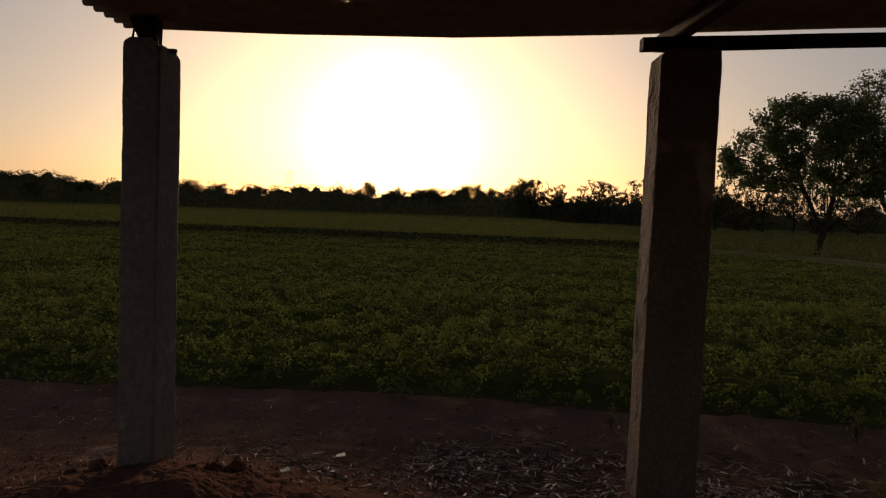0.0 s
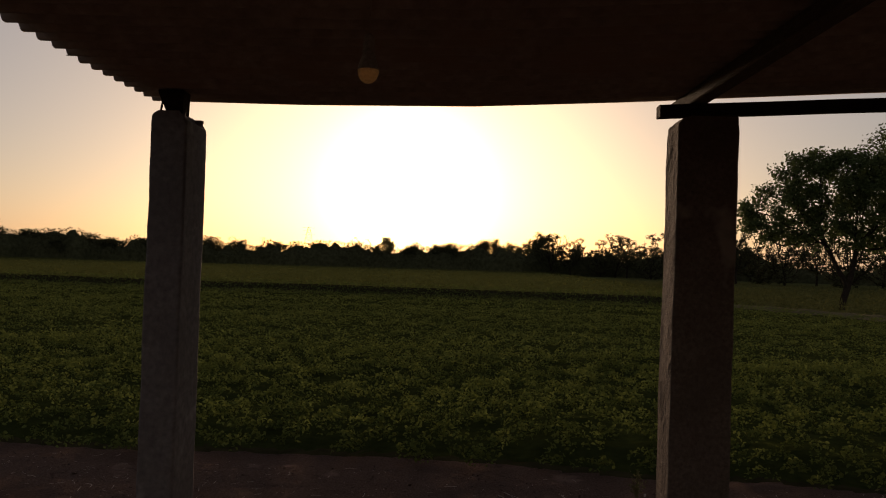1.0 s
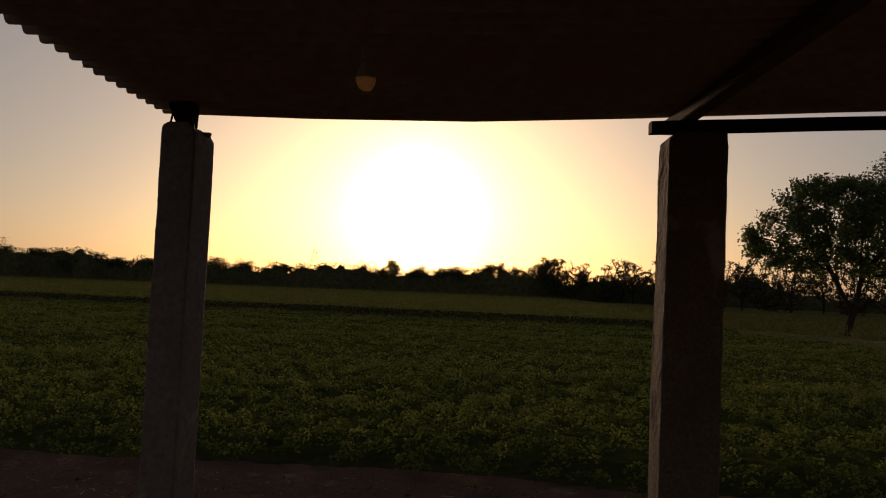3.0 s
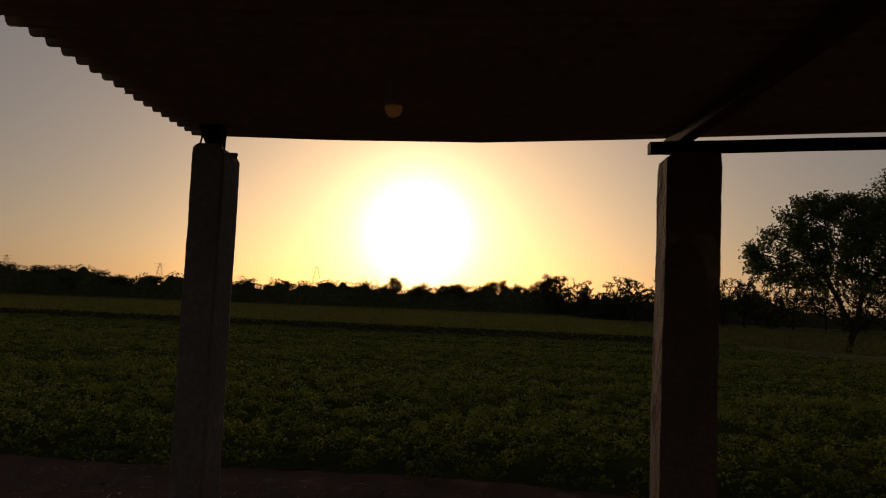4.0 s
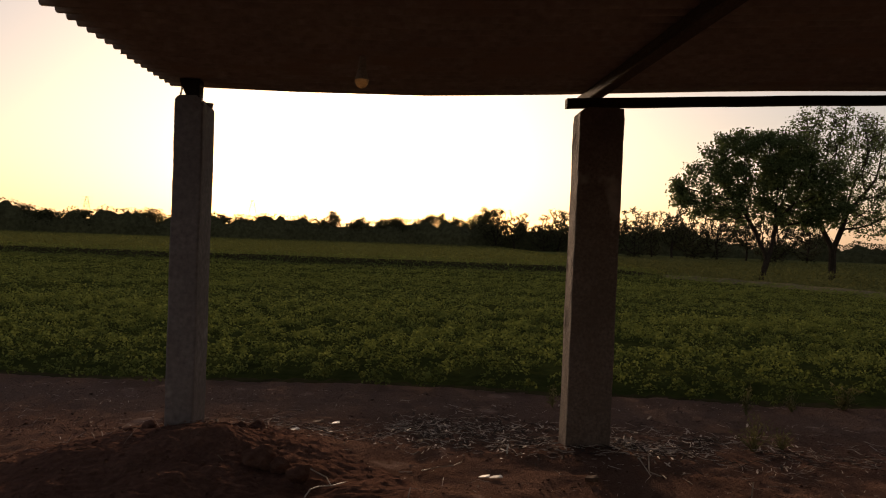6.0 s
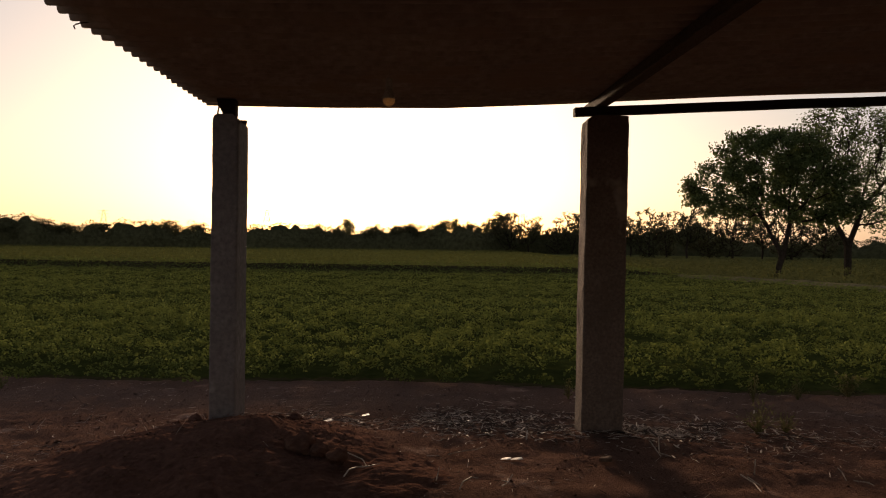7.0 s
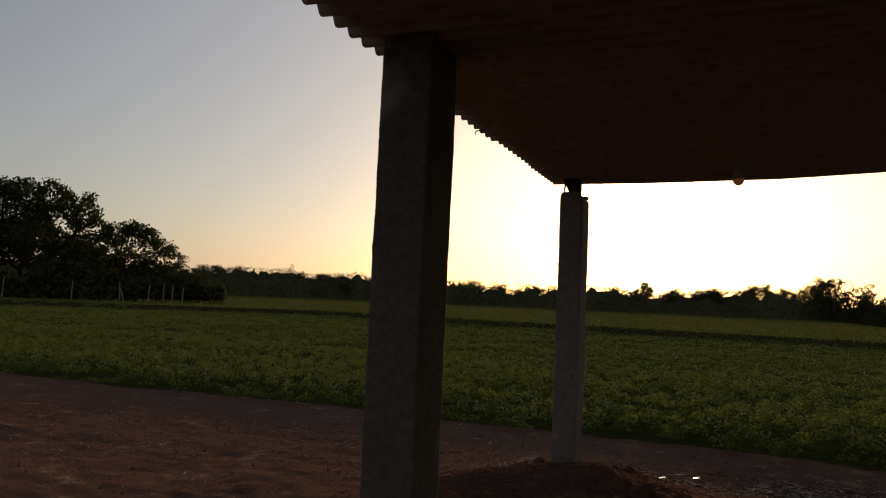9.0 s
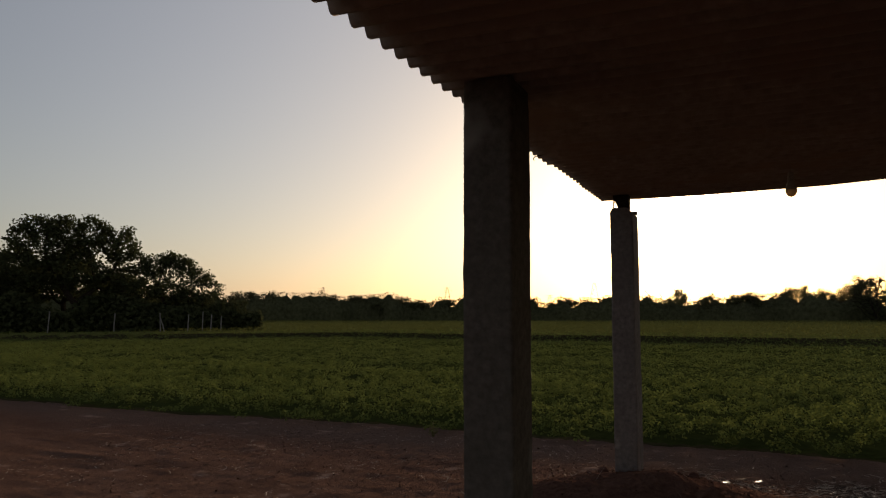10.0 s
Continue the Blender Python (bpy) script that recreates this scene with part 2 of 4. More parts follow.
# ---- ground ----
def make_ground():
    xs = np.array(sorted(spread(-5.5, -12, 0.07, 1.1) + np.arange(-12.4, -52, -0.4).tolist() + spread(-52, -3500, 0.5, 1.1) + np.arange(-5.5, 4.6, 0.05).tolist() + spread(4.55, 3500, 0.07, 1.1)))
    ys = np.array(sorted(spread(0.8, -600, 0.09, 1.16) + np.arange(0.8, 6.7, 0.05).tolist() + spread(6.65, 30, 0.1, 1.06) + spread(30, 58, 0.35, 1.01) + spread(58, 3800, 1.0, 1.12)))
    x, y, faces = lattice(xs, ys)
    verts = np.stack([x, y, ground_z(x, y)], axis=-1)
    mid = verts[faces].mean(axis=1)
    index = np.where(mid[:, 1] > field_edge(mid[:, 0]) + 0.15, 1, 0)
    index = np.where((index == 1) & ((mid[:, 0] > ridge_line(mid[:, 1]) - 0.3) | (mid[:, 1] > 120)), 2, index)
    index = np.where((mid[:, 1] > bank_line(mid[:, 0]) + 0.5) & (mid[:, 0] < 11.5 + 0.1 * (mid[:, 1] - 36)) & (mid[:, 1] <= 120), 3, index)
    ob = sheet("ground", verts, faces, [SOIL, EARTH, DRY_GRASS, FAR_CROP], index=index, smooth=True)
    tagged(ob, "uneven bare red-brown soil running out into flat farmland", "ground", kind="structure")


make_ground()


def leaf_quads(centres, size, rng, flat=0.5, ratio=0.55):
    """Corners of one bent diamond leaf at each centre; flat: how level they lie."""
    n = len(centres)
    a = rng.normal(size=(n, 3))
    a[:, 2] *= 1 - flat
    a /= np.linalg.norm(a, axis=1, keepdims=True) + 1e-9
    up = rng.normal(size=(n, 3)) * (1 - flat) + np.array([0, 0, 1.0]) * flat * 1.6
    b = np.cross(up, a)
    b /= np.linalg.norm(b, axis=1, keepdims=True) + 1e-9
    s = (np.asarray(size) * rng.uniform(0.6, 1.25, n))[:, None] * 0.5
    c = np.asarray(centres)
    verts = np.stack([c - a * s, c + b * s * ratio - a * s * 0.15, c + a * s, c - b * s * ratio - a * s * 0.15], axis=1).reshape(-1, 3)
    faces = np.arange(n * 4).reshape(n, 4)
    return verts, faces


def field_ridge():
    """The low trodden earth ridge between the crop and the rough grass."""
    ys = np.arange(11.0, 35.3, 0.3)
    section = ((-0.75, -0.06), (-0.45, 0.10), (-0.20, 0.21), (0.0, 0.235), (0.22, 0.20), (0.5, 0.08), (0.8, -0.06))
    verts = []
    for off, h in section:
        x = ridge_line(ys) + off + 0.07 * value_noise(ys * 1.1, ys * 0 + off * 3, 6)
        verts.append(np.stack([x, ys, ground_z(x, ys) + h * (1 + 0.14 * value_noise(ys * 1.7, ys * 0 + off * 2, 8)) - 0.25 * step(33.5, 35.3, ys)], -1))
    n = len(ys)
    i = np.arange(n * len(section)).reshape(len(section), n)
    faces = np.stack([i[:-1, :-1], i[1:, :-1], i[1:, 1:], i[:-1, 1:]], -1).reshape(-1, 4)
    ob = sheet("field_ridge", np.concatenate(verts), faces, [RIDGE], smooth=True)
    tagged(ob, "low pale earth ridge along the edge of the crop", "ridge", kind="structure")


field_ridge()


# ---- the crop ----
def folded_leaves(centres, size, rng, flat, ratio):
    """Broad leaves of two halves folded along the midrib, one at each centre."""
    n = len(centres)
    a = rng.normal(size=(n, 3))
    a[:, 2] *= 1 - flat
    a /= np.linalg.norm(a, axis=1, keepdims=True) + 1e-9
    up = rng.normal(size=(n, 3)) * (1 - flat) + np.array([0, 0, 1.0]) * flat * 1.6
    b = np.cross(up, a)
    b /= np.linalg.norm(b, axis=1, keepdims=True) + 1e-9
    fold = np.cross(a, b) * 0.22
    s = (np.asarray(size) * rng.uniform(0.6, 1.3, n))[:, None] * 0.5
    c = np.asarray(centres)
    stem, tip = c - a * s, c + a * s - np.array([0, 0, 0.25]) * s
    verts = [stem, tip]
    for side in (1, -1):
        verts += [c - a * s * 0.45 + (b * side * ratio + fold) * s, c + a * s * 0.35 + (b * side * ratio * 0.85 + fold) * s]
    verts = np.stack(verts, axis=1).reshape(-1, 3)
    i = np.arange(n)[:, None] * 6
    faces = np.concatenate([i + np.array([0, 2, 3, 1]), i + np.array([0, 1, 5, 4])])
    return verts, faces


def crop_plants(rng, x0, x1, y0, y1, gap, tall, k, reach, leaf):
    """Bushy plants in a jittered grid, each a rosette of leaves thickest at its top."""
    gx, gy = np.meshgrid(np.arange(x0, x1, gap), np.arange(y0, y1, gap))
    px = (gx + rng.uniform(-0.42, 0.42, gx.shape) * gap).ravel()
    py = (gy + rng.uniform(-0.42, 0.42, gx.shape) * gap).ravel()
    inside = py - field_edge(px)
    edge = 0.16 * rng.normal(size=px.shape) + 0.14 * value_noise(px * 1.9, px * 0, 14)
    keep = (inside > edge) & (px < np.minimum(0.72 * py + 3.5, ridge_line(py) - 0.6)) & (px > -2.3 * py - 3) & (py < bank_line(px) - 1.6)
    keep &= rng.random(px.shape) < 0.88 + 0.3 * value_noise(px * 0.8, py * 0.8, 9)
    px, py, inside = px[keep], py[keep], inside[keep]
    n = len(px)
    h = tall * (1 + 0.22 * value_noise(px * 0.7, py * 0.7, 12) + 0.2 * rng.normal(size=n)) * (0.5 + 0.5 * step(-0.1, 0.6, inside))
    wide = reach * rng.uniform(0.75, 1.3, n)[:, None]
    ang = rng.uniform(0, 2 * np.pi, (n, k))
    f = np.sqrt(rng.uniform(0, 1, (n, k)))
    low = np.where(inside < 0.6, 0.25, 0.45)[:, None]
    dome = np.sqrt(np.clip(1 - (f * 0.86) ** 2, 0, 1))
    hh = h[:, None] * (low + (1 - low) * dome * rng.uniform(0.55, 1.08, (n, k)))
    cx, cy = px[:, None] + np.cos(ang) * f * wide, py[:, None] + np.sin(ang) * f * wide
    return np.stack([cx, cy, ground_z(px, py)[:, None] + hh], axis=-1).reshape(-1, 3), leaf


def make_crop():
    rng = np.random.default_rng(11)
    near, size = crop_plants(rng, -26, 13, 5.3, 13.0, 0.22, 0.28, 40, 0.12, 0.038)
    v1, f1 = folded_leaves(near, size, rng, 0.42, 0.6)
    mid, size = crop_plants(rng, -48, 20, 13.0, 24.0, 0.29, 0.25, 26, 0.19, 0.052)
    v2, f2 = leaf_quads(mid, size, rng, 0.6, 0.75)
    far, size = crop_plants(rng, -70, 27, 24.0, 46.0, 0.44, 0.24, 22, 0.33, 0.075)
    v5, f5 = leaf_quads(far, size, rng, 0.65, 0.75)
    # the second field, beyond the bank
    n = 100000
    px = rng.uniform(-120, 12, n)
    py = bank_line(px) + 0.2 + rng.uniform(0, 1, n) ** 1.5 * 92
    ok = ~((px < -37) & (py < 46 + (-37 - px) * 0.3))
    px, py = px[ok], py[ok]
    beyond = np.stack([px, py, ground_z(px, py) + rng.uniform(0.05, 0.32, len(px))], axis=-1)
    v4, f4 = leaf_quads(beyond, 0.13, rng, 0.6, 0.7)
    # grass hanging over the bank
    n = 9000
    px = rng.uniform(-48, 10.5, n)
    out = rng.uniform(0, 1, n)
    py = bank_line(px) + 0.35 - out * 1.1
    hang = np.stack([px, py, ground_z(px, py) + rng.uniform(0.03, 0.22, n)], axis=-1)
    v6, f6 = leaf_quads(hang, 0.16, rng, 0.1, 0.3)
    # the mass under the leaves, a sheet coloured dark for the shade between plants
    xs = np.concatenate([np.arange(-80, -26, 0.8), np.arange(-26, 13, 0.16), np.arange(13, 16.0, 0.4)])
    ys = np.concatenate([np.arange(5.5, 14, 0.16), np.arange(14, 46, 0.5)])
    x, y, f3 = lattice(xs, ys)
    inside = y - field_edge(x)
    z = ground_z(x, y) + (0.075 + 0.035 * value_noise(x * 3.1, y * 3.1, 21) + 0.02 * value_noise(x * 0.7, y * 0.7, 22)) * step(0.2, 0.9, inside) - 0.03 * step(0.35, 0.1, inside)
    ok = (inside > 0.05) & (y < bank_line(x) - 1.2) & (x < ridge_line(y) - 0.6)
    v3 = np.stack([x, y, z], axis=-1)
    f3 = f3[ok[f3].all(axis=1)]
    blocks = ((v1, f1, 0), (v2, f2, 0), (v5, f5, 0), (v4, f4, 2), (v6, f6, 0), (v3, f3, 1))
    faces, index, start = [], [], 0
    for v, f, mat in blocks:
        faces.append(f + start)
        index.append(np.full(len(f), mat))
        start += len(v)
    ob = sheet("crop_field", np.concatenate([b[0] for b in blocks]), np.concatenate(faces), [CROP_LEAF, CROP_SHADE, FAR_CROP], index=np.concatenate(index))
    tagged(ob, "low dense green leafy crop filling a flat field", "crop", kind="stuff")


make_crop()


# ---- the shed, in its own axes ----
SHED = pose(0, 0, 0, 0, 0, 3.7)


def at_shed(u, v, z):
    return SHED @ Vector((u, v, z))


def roof_z(u, v):
    """The underside of the roof's low ridges."""
    return np.interp(u, (-1.8, -0.8, 0.2, 1.2, 1.7, 2.8, 4.0, 7.0), (2.457, 2.455, 2.472, 2.526, 2.560, 2.630, 2.685, 2.85)) - 0.016 * (4.5 - np.asarray(v, dtype=float))


def box(bm, u0, u1, v0, v1, z0, z1, bevel=0.0):
    made = bmesh.ops.create_cube(bm, size=1.0, matrix=Matrix.Translation(((u0 + u1) / 2, (v0 + v1) / 2, (z0 + z1) / 2)) @ Matrix.Diagonal((u1 - u0, v1 - v0, z1 - z0, 1)))
    if bevel:
        edges = list({e for v in made["verts"] for e in v.link_edges})
        bmesh.ops.bevel(bm, geom=edges, offset=bevel, segments=2, affect="EDGES")


def pillar(label, u0, u1, v0, v1, z0, z1, seed, mat, notch=None, off=0.0):
    """A plastered brick post with worn, wavering arrises. notch: how its top is broken, as a function of the place on it; off: how far its foot stands out of plumb."""
    w, d, cu, cv = u1 - u0, v1 - v0, (u0 + u1) / 2, (v0 + v1) / 2
    ring, r = [], 0.016
    for sx, sy, a0 in ((1, 1, 0), (-1, 1, 90), (-1, -1, 180), (1, -1, 270)):
        for k in range(4):
            a = radians(a0 + 30 * k)
            ring.append((sx * (w / 2 - r) + r * math.cos(a), sy * (d / 2 - r) + r * math.sin(a)))
        for k in (1, 2, 3, 4, 5):       # points along the face that follows
            t = k / 6
            if a0 == 0:
                ring.append((w / 2 - r - t * (w - 2 * r), d / 2))
            elif a0 == 90:
                ring.append((-w / 2, d / 2 - r - t * (d - 2 * r)))
            elif a0 == 180:
                ring.append((-w / 2 + r + t * (w - 2 * r), -d / 2))
            else:
                ring.append((w / 2, -d / 2 + r + t * (d - 2 * r)))
    bm = bmesh.new()
    levels = 74
    loops = []
    for j in range(levels + 1):
        t = j / levels
        z = z0 + (z1 - z0) * t
        lean = 0.006 * noise.noise(Vector((seed, t * 3, 0))) + off * (1 - t)
        loop = []
        for x, y in ring:
            n = noise.noise(Vector((x * 9 + seed, y * 9, z * 5))) * 0.0045 + noise.noise(Vector((x * 30, y * 30 + seed, z * 24))) * 0.0022
            out = 1 + n / max(0.05, math.hypot(x, y))
            top = z
            if notch:
                top = min(z, z1 - max(0.0, notch(x / w, y / d)) - abs(noise.noise(Vector((x * 40, y * 40, seed)))) * 0.008)
            taper = 1.0 - (0.0 if t < 0.985 else 0.02)
            loop.append(bm.verts.new((cu + x * out * taper + lean, cv + y * out * taper, top)))
        loops.append(loop)
    n = len(ring)
    for a, b in zip(loops, loops[1:]):
        for k in range(n):
            bm.faces.new((a[k], a[(k + 1) % n], b[(k + 1) % n], b[k]))
    # a rough cap: rings shrinking to the middle
    prev = loops[-1]
    for s in (0.75, 0.45, 0.15):
        loop = []
        for x, y in ring:
            drop = max(0.0, notch(x / w * s, y / d * s)) if notch else 0.0
            loop.append(bm.verts.new((cu + x * s, cv + y * s, z1 - drop + 0.006 * noise.noise(Vector((x * 50 * s, y * 50, seed + 5))))))
        for k in range(n):
            bm.faces.new((prev[k], prev[(k + 1) % n], loop[(k + 1) % n], loop[k]))
        prev = loop
    bm.faces.new(prev)
    ob = part("pillar", bm, mat, m=SHED)
    return tagged(ob, label, "pillar", group="pillars of the shed")


def broken(x, y):
    """The chipped corners of the first post's top."""
    right = 0.052 if x > 0.44 else 0.030 if x > 0.30 else 0.0
    left = 0.035 * max(0.0, (-x - 0.36) / 0.14)
    return right + left


pillar("grey cement-plastered post with a chipped top, rising from loose soil", -1.613, -1.408, 4.10, 4.44, -0.30, 2.325, 1, PLASTER, broken)
pillar("broad brown-grey plastered post standing in straw, carrying a pole", 1.325, 1.658, 4.08, 4.33, -0.40, 2.365, 2, PLASTER_WARM, lambda x, y: 0.035 * max(0.0, (-x - 0.40) / 0.10), -0.028)
pillar("tall plain grey plastered post under the roof edge", -1.621, -1.388, 0.445, 0.745, -0.35, 2.394, 3, PLASTER_OLD)
pillar("stained grey plastered post, coloured dark for shade, beside a feeding trough", 1.545, 1.895, 0.40, 0.655, -0.35, 2.44, 4, PLASTER_SHADED)


def broken_brick(u, v, z, size, seed):
    """A loose bit of brick and mortar on the chipped post top."""
    bm = bmesh.new()
    bmesh.ops.create_cube(bm, size=1.0, matrix=Matrix.Diagonal((*size, 1)))
    bmesh.ops.subdivide_edges(bm, edges=bm.edges, cuts=2, use_grid_fill=True)
    for w in bm.verts:
        w.co += noise.noise_vector(w.co * 40 + Vector((seed, 0, 0))) * 0.007
    ob = part("brick_fragment", bm, PLASTER, m=SHED @ pose(u, v, z, 4, -5, seed * 23))
    return tagged(ob, "rough broken bit of brick on the post top", "brick fragment", group="brick bits on the post")


broken_brick(-1.470, 4.17, 2.318, (0.05, 0.06, 0.035), 1)
broken_brick(-1.440, 4.34, 2.296, (0.045, 0.07, 0.035), 2)
broken_brick(-1.575, 4.20, 2.322, (0.05, 0.06, 0.022), 3)


def roof_sheets():
    pitch, per, depth = 0.1228, 8, 0.052
    shape = ((0.0, 0.0), (0.17, 0.0), (0.25, 0.12), (0.44, 0.88), (0.51, 1.0), (0.70, 1.0), (0.78, 0.88), (0.96, 0.12))
    roof = tagged(new("shed_roof"), "brown weathered corrugated sheet roof seen from below", "roof")
    roof.matrix_basis = SHED
    us = np.concatenate([np.arange(-1.757, 2.0, 0.15), np.arange(2.0, 6.9, 0.5)])
    v1, piece = 4.475, 0
    while v1 > -3.9:
        vs, hs = [], []
        for k in range(per):
            for s, h in shape:
                vs.append(v1 - (k + s) * pitch)
                hs.append(h * depth)
        vs.append(v1 - per * pitch - 0.016)
        hs.append(0.0)
        vs, hs = np.array(vs), np.array(hs)
        lift = 0.003 * (piece % 2)
        jut = 0.012 * math.sin(piece * 2.3)
        verts = []
        for thick in (0.0, 0.005):
            for i, u in enumerate(us):
                uu = u + (jut if i == 0 else 0)
                verts.append(np.stack([np.full_like(vs, uu), vs, roof_z(u, vs) + hs + lift + thick], axis=-1))
        verts = np.concatenate(verts)
        nu, nv = len(us), len(vs)
        i = np.arange(nu * nv).reshape(nu, nv)
        low = np.stack([i[:-1, :-1], i[:-1, 1:], i[1:, 1:], i[1:, :-1]], -1).reshape(-1, 4)
        high = low[:, ::-1] + nu * nv
        rim = np.concatenate([i[0, :], i[1:, -1], i[-1, -2::-1], i[-2:0:-1, 0]])
        nxt = np.roll(rim, -1)
        side = np.stack([rim, rim + nu * nv, nxt + nu * nv, nxt], -1)
        sheet("roof_panel", verts, np.concatenate([low, high, side]), [SHEET], parent=roof, smooth=True)
        v1 -= per * pitch
        piece += 1


roof_sheets()


def rafter(label, u, half, v0, v1, drop, mat):
    bm = bmesh.new()
    n = 14
    loops = []
    for k in range(n + 1):
        v = v0 + (v1 - v0) * k / n
        z = float(roof_z(u, v)) - 0.004
        w = 0.004 * noise.noise(Vector((u, v * 2, 0)))
        loops.append([bm.verts.new((u + s * half + w, v, z - t * drop + w)) for s, t in ((-1, 0), (1, 0), (1, 0.9), (0.85, 1), (-0.85, 1), (-1, 0.9))])
    for a, b in zip(loops, loops[1:]):
        for k in range(6):
            bm.faces.new((a[k], b[k], b[(k + 1) % 6], a[(k + 1) % 6]))
    bm.faces.new(loops[0]), bm.faces.new(loops[-1][::-1])
    bmesh.ops.recalc_face_normals(bm, faces=bm.faces)
    return tagged(part("rafter", bm, mat, m=SHED), label, "rafter", group="rafters")


rafter("dark wooden rafter under the roof sheets, resting on a pole", 1.47, 0.048, -3.6, 4.64, 0.075, LATH)


def cross_pole():
    """The pole laid along the front over the second post."""
    bm = bmesh.new()
    n, loops = 30, []
    for k in range(n + 1):
        u = 1.240 + (5.2 - 1.240) * k / n
        z = 2.372 + (u - 1.24) * 0.056 + 0.006 * noise.noise(Vector((u * 1.5, 3, 0)))
        loops.append([bm.verts.new((u, 4.20 + a + 0.004 * noise.noise(Vector((u * 2, 7, 0))), z + b)) for a, b in ((-0.04, 0.004), (-0.034, 0), (0.034, 0), (0.04, 0.004), (0.04, 0.064), (0.03, 0.07), (-0.03, 0.07), (-0.04, 0.064))])
    for a, b in zip(loops, loops[1:]):
        for k in range(8):
            bm.faces.new((a[k], b[k], b[(k + 1) % 8], a[(k + 1) % 8]))
    bm.faces.new(loops[0]), bm.faces.new(loops[-1][::-1])
    bmesh.ops.recalc_face_normals(bm, faces=bm.faces)
    return tagged(part("pole", bm, TIMBER, m=SHED), "dark squared pole laid level along the front of the shed", "pole")


cross_pole()


def packing_block():
    """The wooden block between the first post and the roof."""
    bm = bmesh.new()
    outline = ((-1.535, 2.316), (-1.447, 2.316), (-1.443, 2.448), (-1.590, 2.448), (-1.585, 2.425))
    ends = [[bm.verts.new((u, v, z)) for u, z in outline] for v in (4.13, 4.24)]
    bm.faces.new(ends[0]), bm.faces.new(ends[1][::-1])
    for k in range(5):
        bm.faces.new((ends[0][k], ends[1][k], ends[1][(k + 1) % 5], ends[0][(k + 1) % 5]))
    bmesh.ops.recalc_face_normals(bm, faces=bm.faces)
    bmesh.ops.bevel(bm, geom=list(bm.edges), offset=0.004, segments=1, affect="EDGES")
    return tagged(part("packing_block", bm, TIMBER, m=SHED), "short dark wooden block between post top and roof", "block")


packing_block()


def tube(bm, pts, radius, sides=6, taper=1.0):
    """A tube through points."""
    pts = [Vector(p) for p in pts]
    loops = []
    for i, p in enumerate(pts):
        way = (pts[min(i + 1, len(pts) - 1)] - pts[max(i - 1, 0)]).normalized()
        side = way.cross(Vector((0.31, 0.2, 0.93))).normalized()
        other = way.cross(side)
        r = radius * (1 + (taper - 1) * i / max(1, len(pts) - 1))
        loops.append([bm.verts.new(p + (side * math.cos(2 * math.pi * k / sides) + other * math.sin(2 * math.pi * k / sides)) * r) for k in range(sides)])
    for a, b in zip(loops, loops[1:]):
        for k in range(sides):
            bm.faces.new((a[k], a[(k + 1) % sides], b[(k + 1) % sides], b[k]))
    bm.faces.new(loops[0][::-1]), bm.faces.new(loops[-1])


def lathe(bm, outline, x, y, sides=24):
    """A turned shape: radius and height pairs, top to bottom."""
    loops = [[bm.verts.new((x + r * math.cos(2 * math.pi * k / sides), y + r * math.sin(2 * math.pi * k / sides), z)) for k in range(sides)] for r, z in outline]
    for a, b in zip(loops, loops[1:]):
        for k in range(sides):
            bm.faces.new((a[k], b[k], b[(k + 1) % sides], a[(k + 1) % sides]))
    bm.faces.new(loops[0]), bm.faces.new(loops[-1][::-1])
    bmesh.ops.recalc_face_normals(bm, faces=bm.faces)


def hanging_bulb(u, v, z):
    """An LED bulb on a cord: z is where its opal cap meets the body."""
    p = at_shed(u, v, z)
    bulb = tagged(new("led_bulb"), "dull LED bulb with an opal cap hanging on a cord", "light bulb")
    bulb.location = p
    bm = bmesh.new()
    lathe(bm, [(0.014, 0.062), (0.02, 0.05), (0.027, 0.03), (0.0345, 0.004), (0.0345, 0.0)], 0, 0)
    body = part("bulb_body", bm, PLASTIC, bulb, "dull brown plastic body")
    bm = bmesh.new()
    lathe(bm, [(0.034 * math.cos(radians(a)), -0.041 * math.sin(radians(a))) for a in (0, 12, 25, 38, 50, 62, 74, 84)], 0, 0)
    part("diffuser", bm, OPAL, body, "translucent opal cap")
    bm = bmesh.new()
    lathe(bm, [(0.008, 0.118), (0.017, 0.11), (0.019, 0.085), (0.021, 0.06), (0.02, 0.058)], 0, 0, 18)
    part("socket", bm, CORD, bulb, "dusty brown bulb socket")
    bm = bmesh.new()
    top = float(roof_z(u, v)) - z + 0.01
    tube(bm, [(0, 0, 0.115), (0.003, 0, (top + 0.1) / 2), (0, 0, top)], 0.0016, 6)
    part("cord", bm, CORD, bulb)


hanging_bulb(-0.178, 2.378, 2.106)


def roof_tie(u, v, z, pts, r, label):
    bm = bmesh.new()
    tube(bm, [(u + a, v + b, z + c) for a, b, c in pts], r, 5)
    return tagged(part("wire_tie", bm, STEEL, m=SHED), label, "wire", group="wire ties of the roof")


roof_tie(-1.765, 2.20, 2.445, ((0.05, 0, -0.012), (0.01, 0, -0.016), (-0.014, 0.004, -0.022), (-0.024, 0.0, -0.030), (-0.022, 0.01, -0.045)), 0.004, "bent rusty wire end poking out under the roof edge")
roof_tie(-1.592, 4.20, 2.29, ((0, 0, 0.0), (-0.005, 0, 0.05), (0.004, 0, 0.10), (0.0, 0, 0.158)), 0.007, "short rusty rod between the post top and the roof")


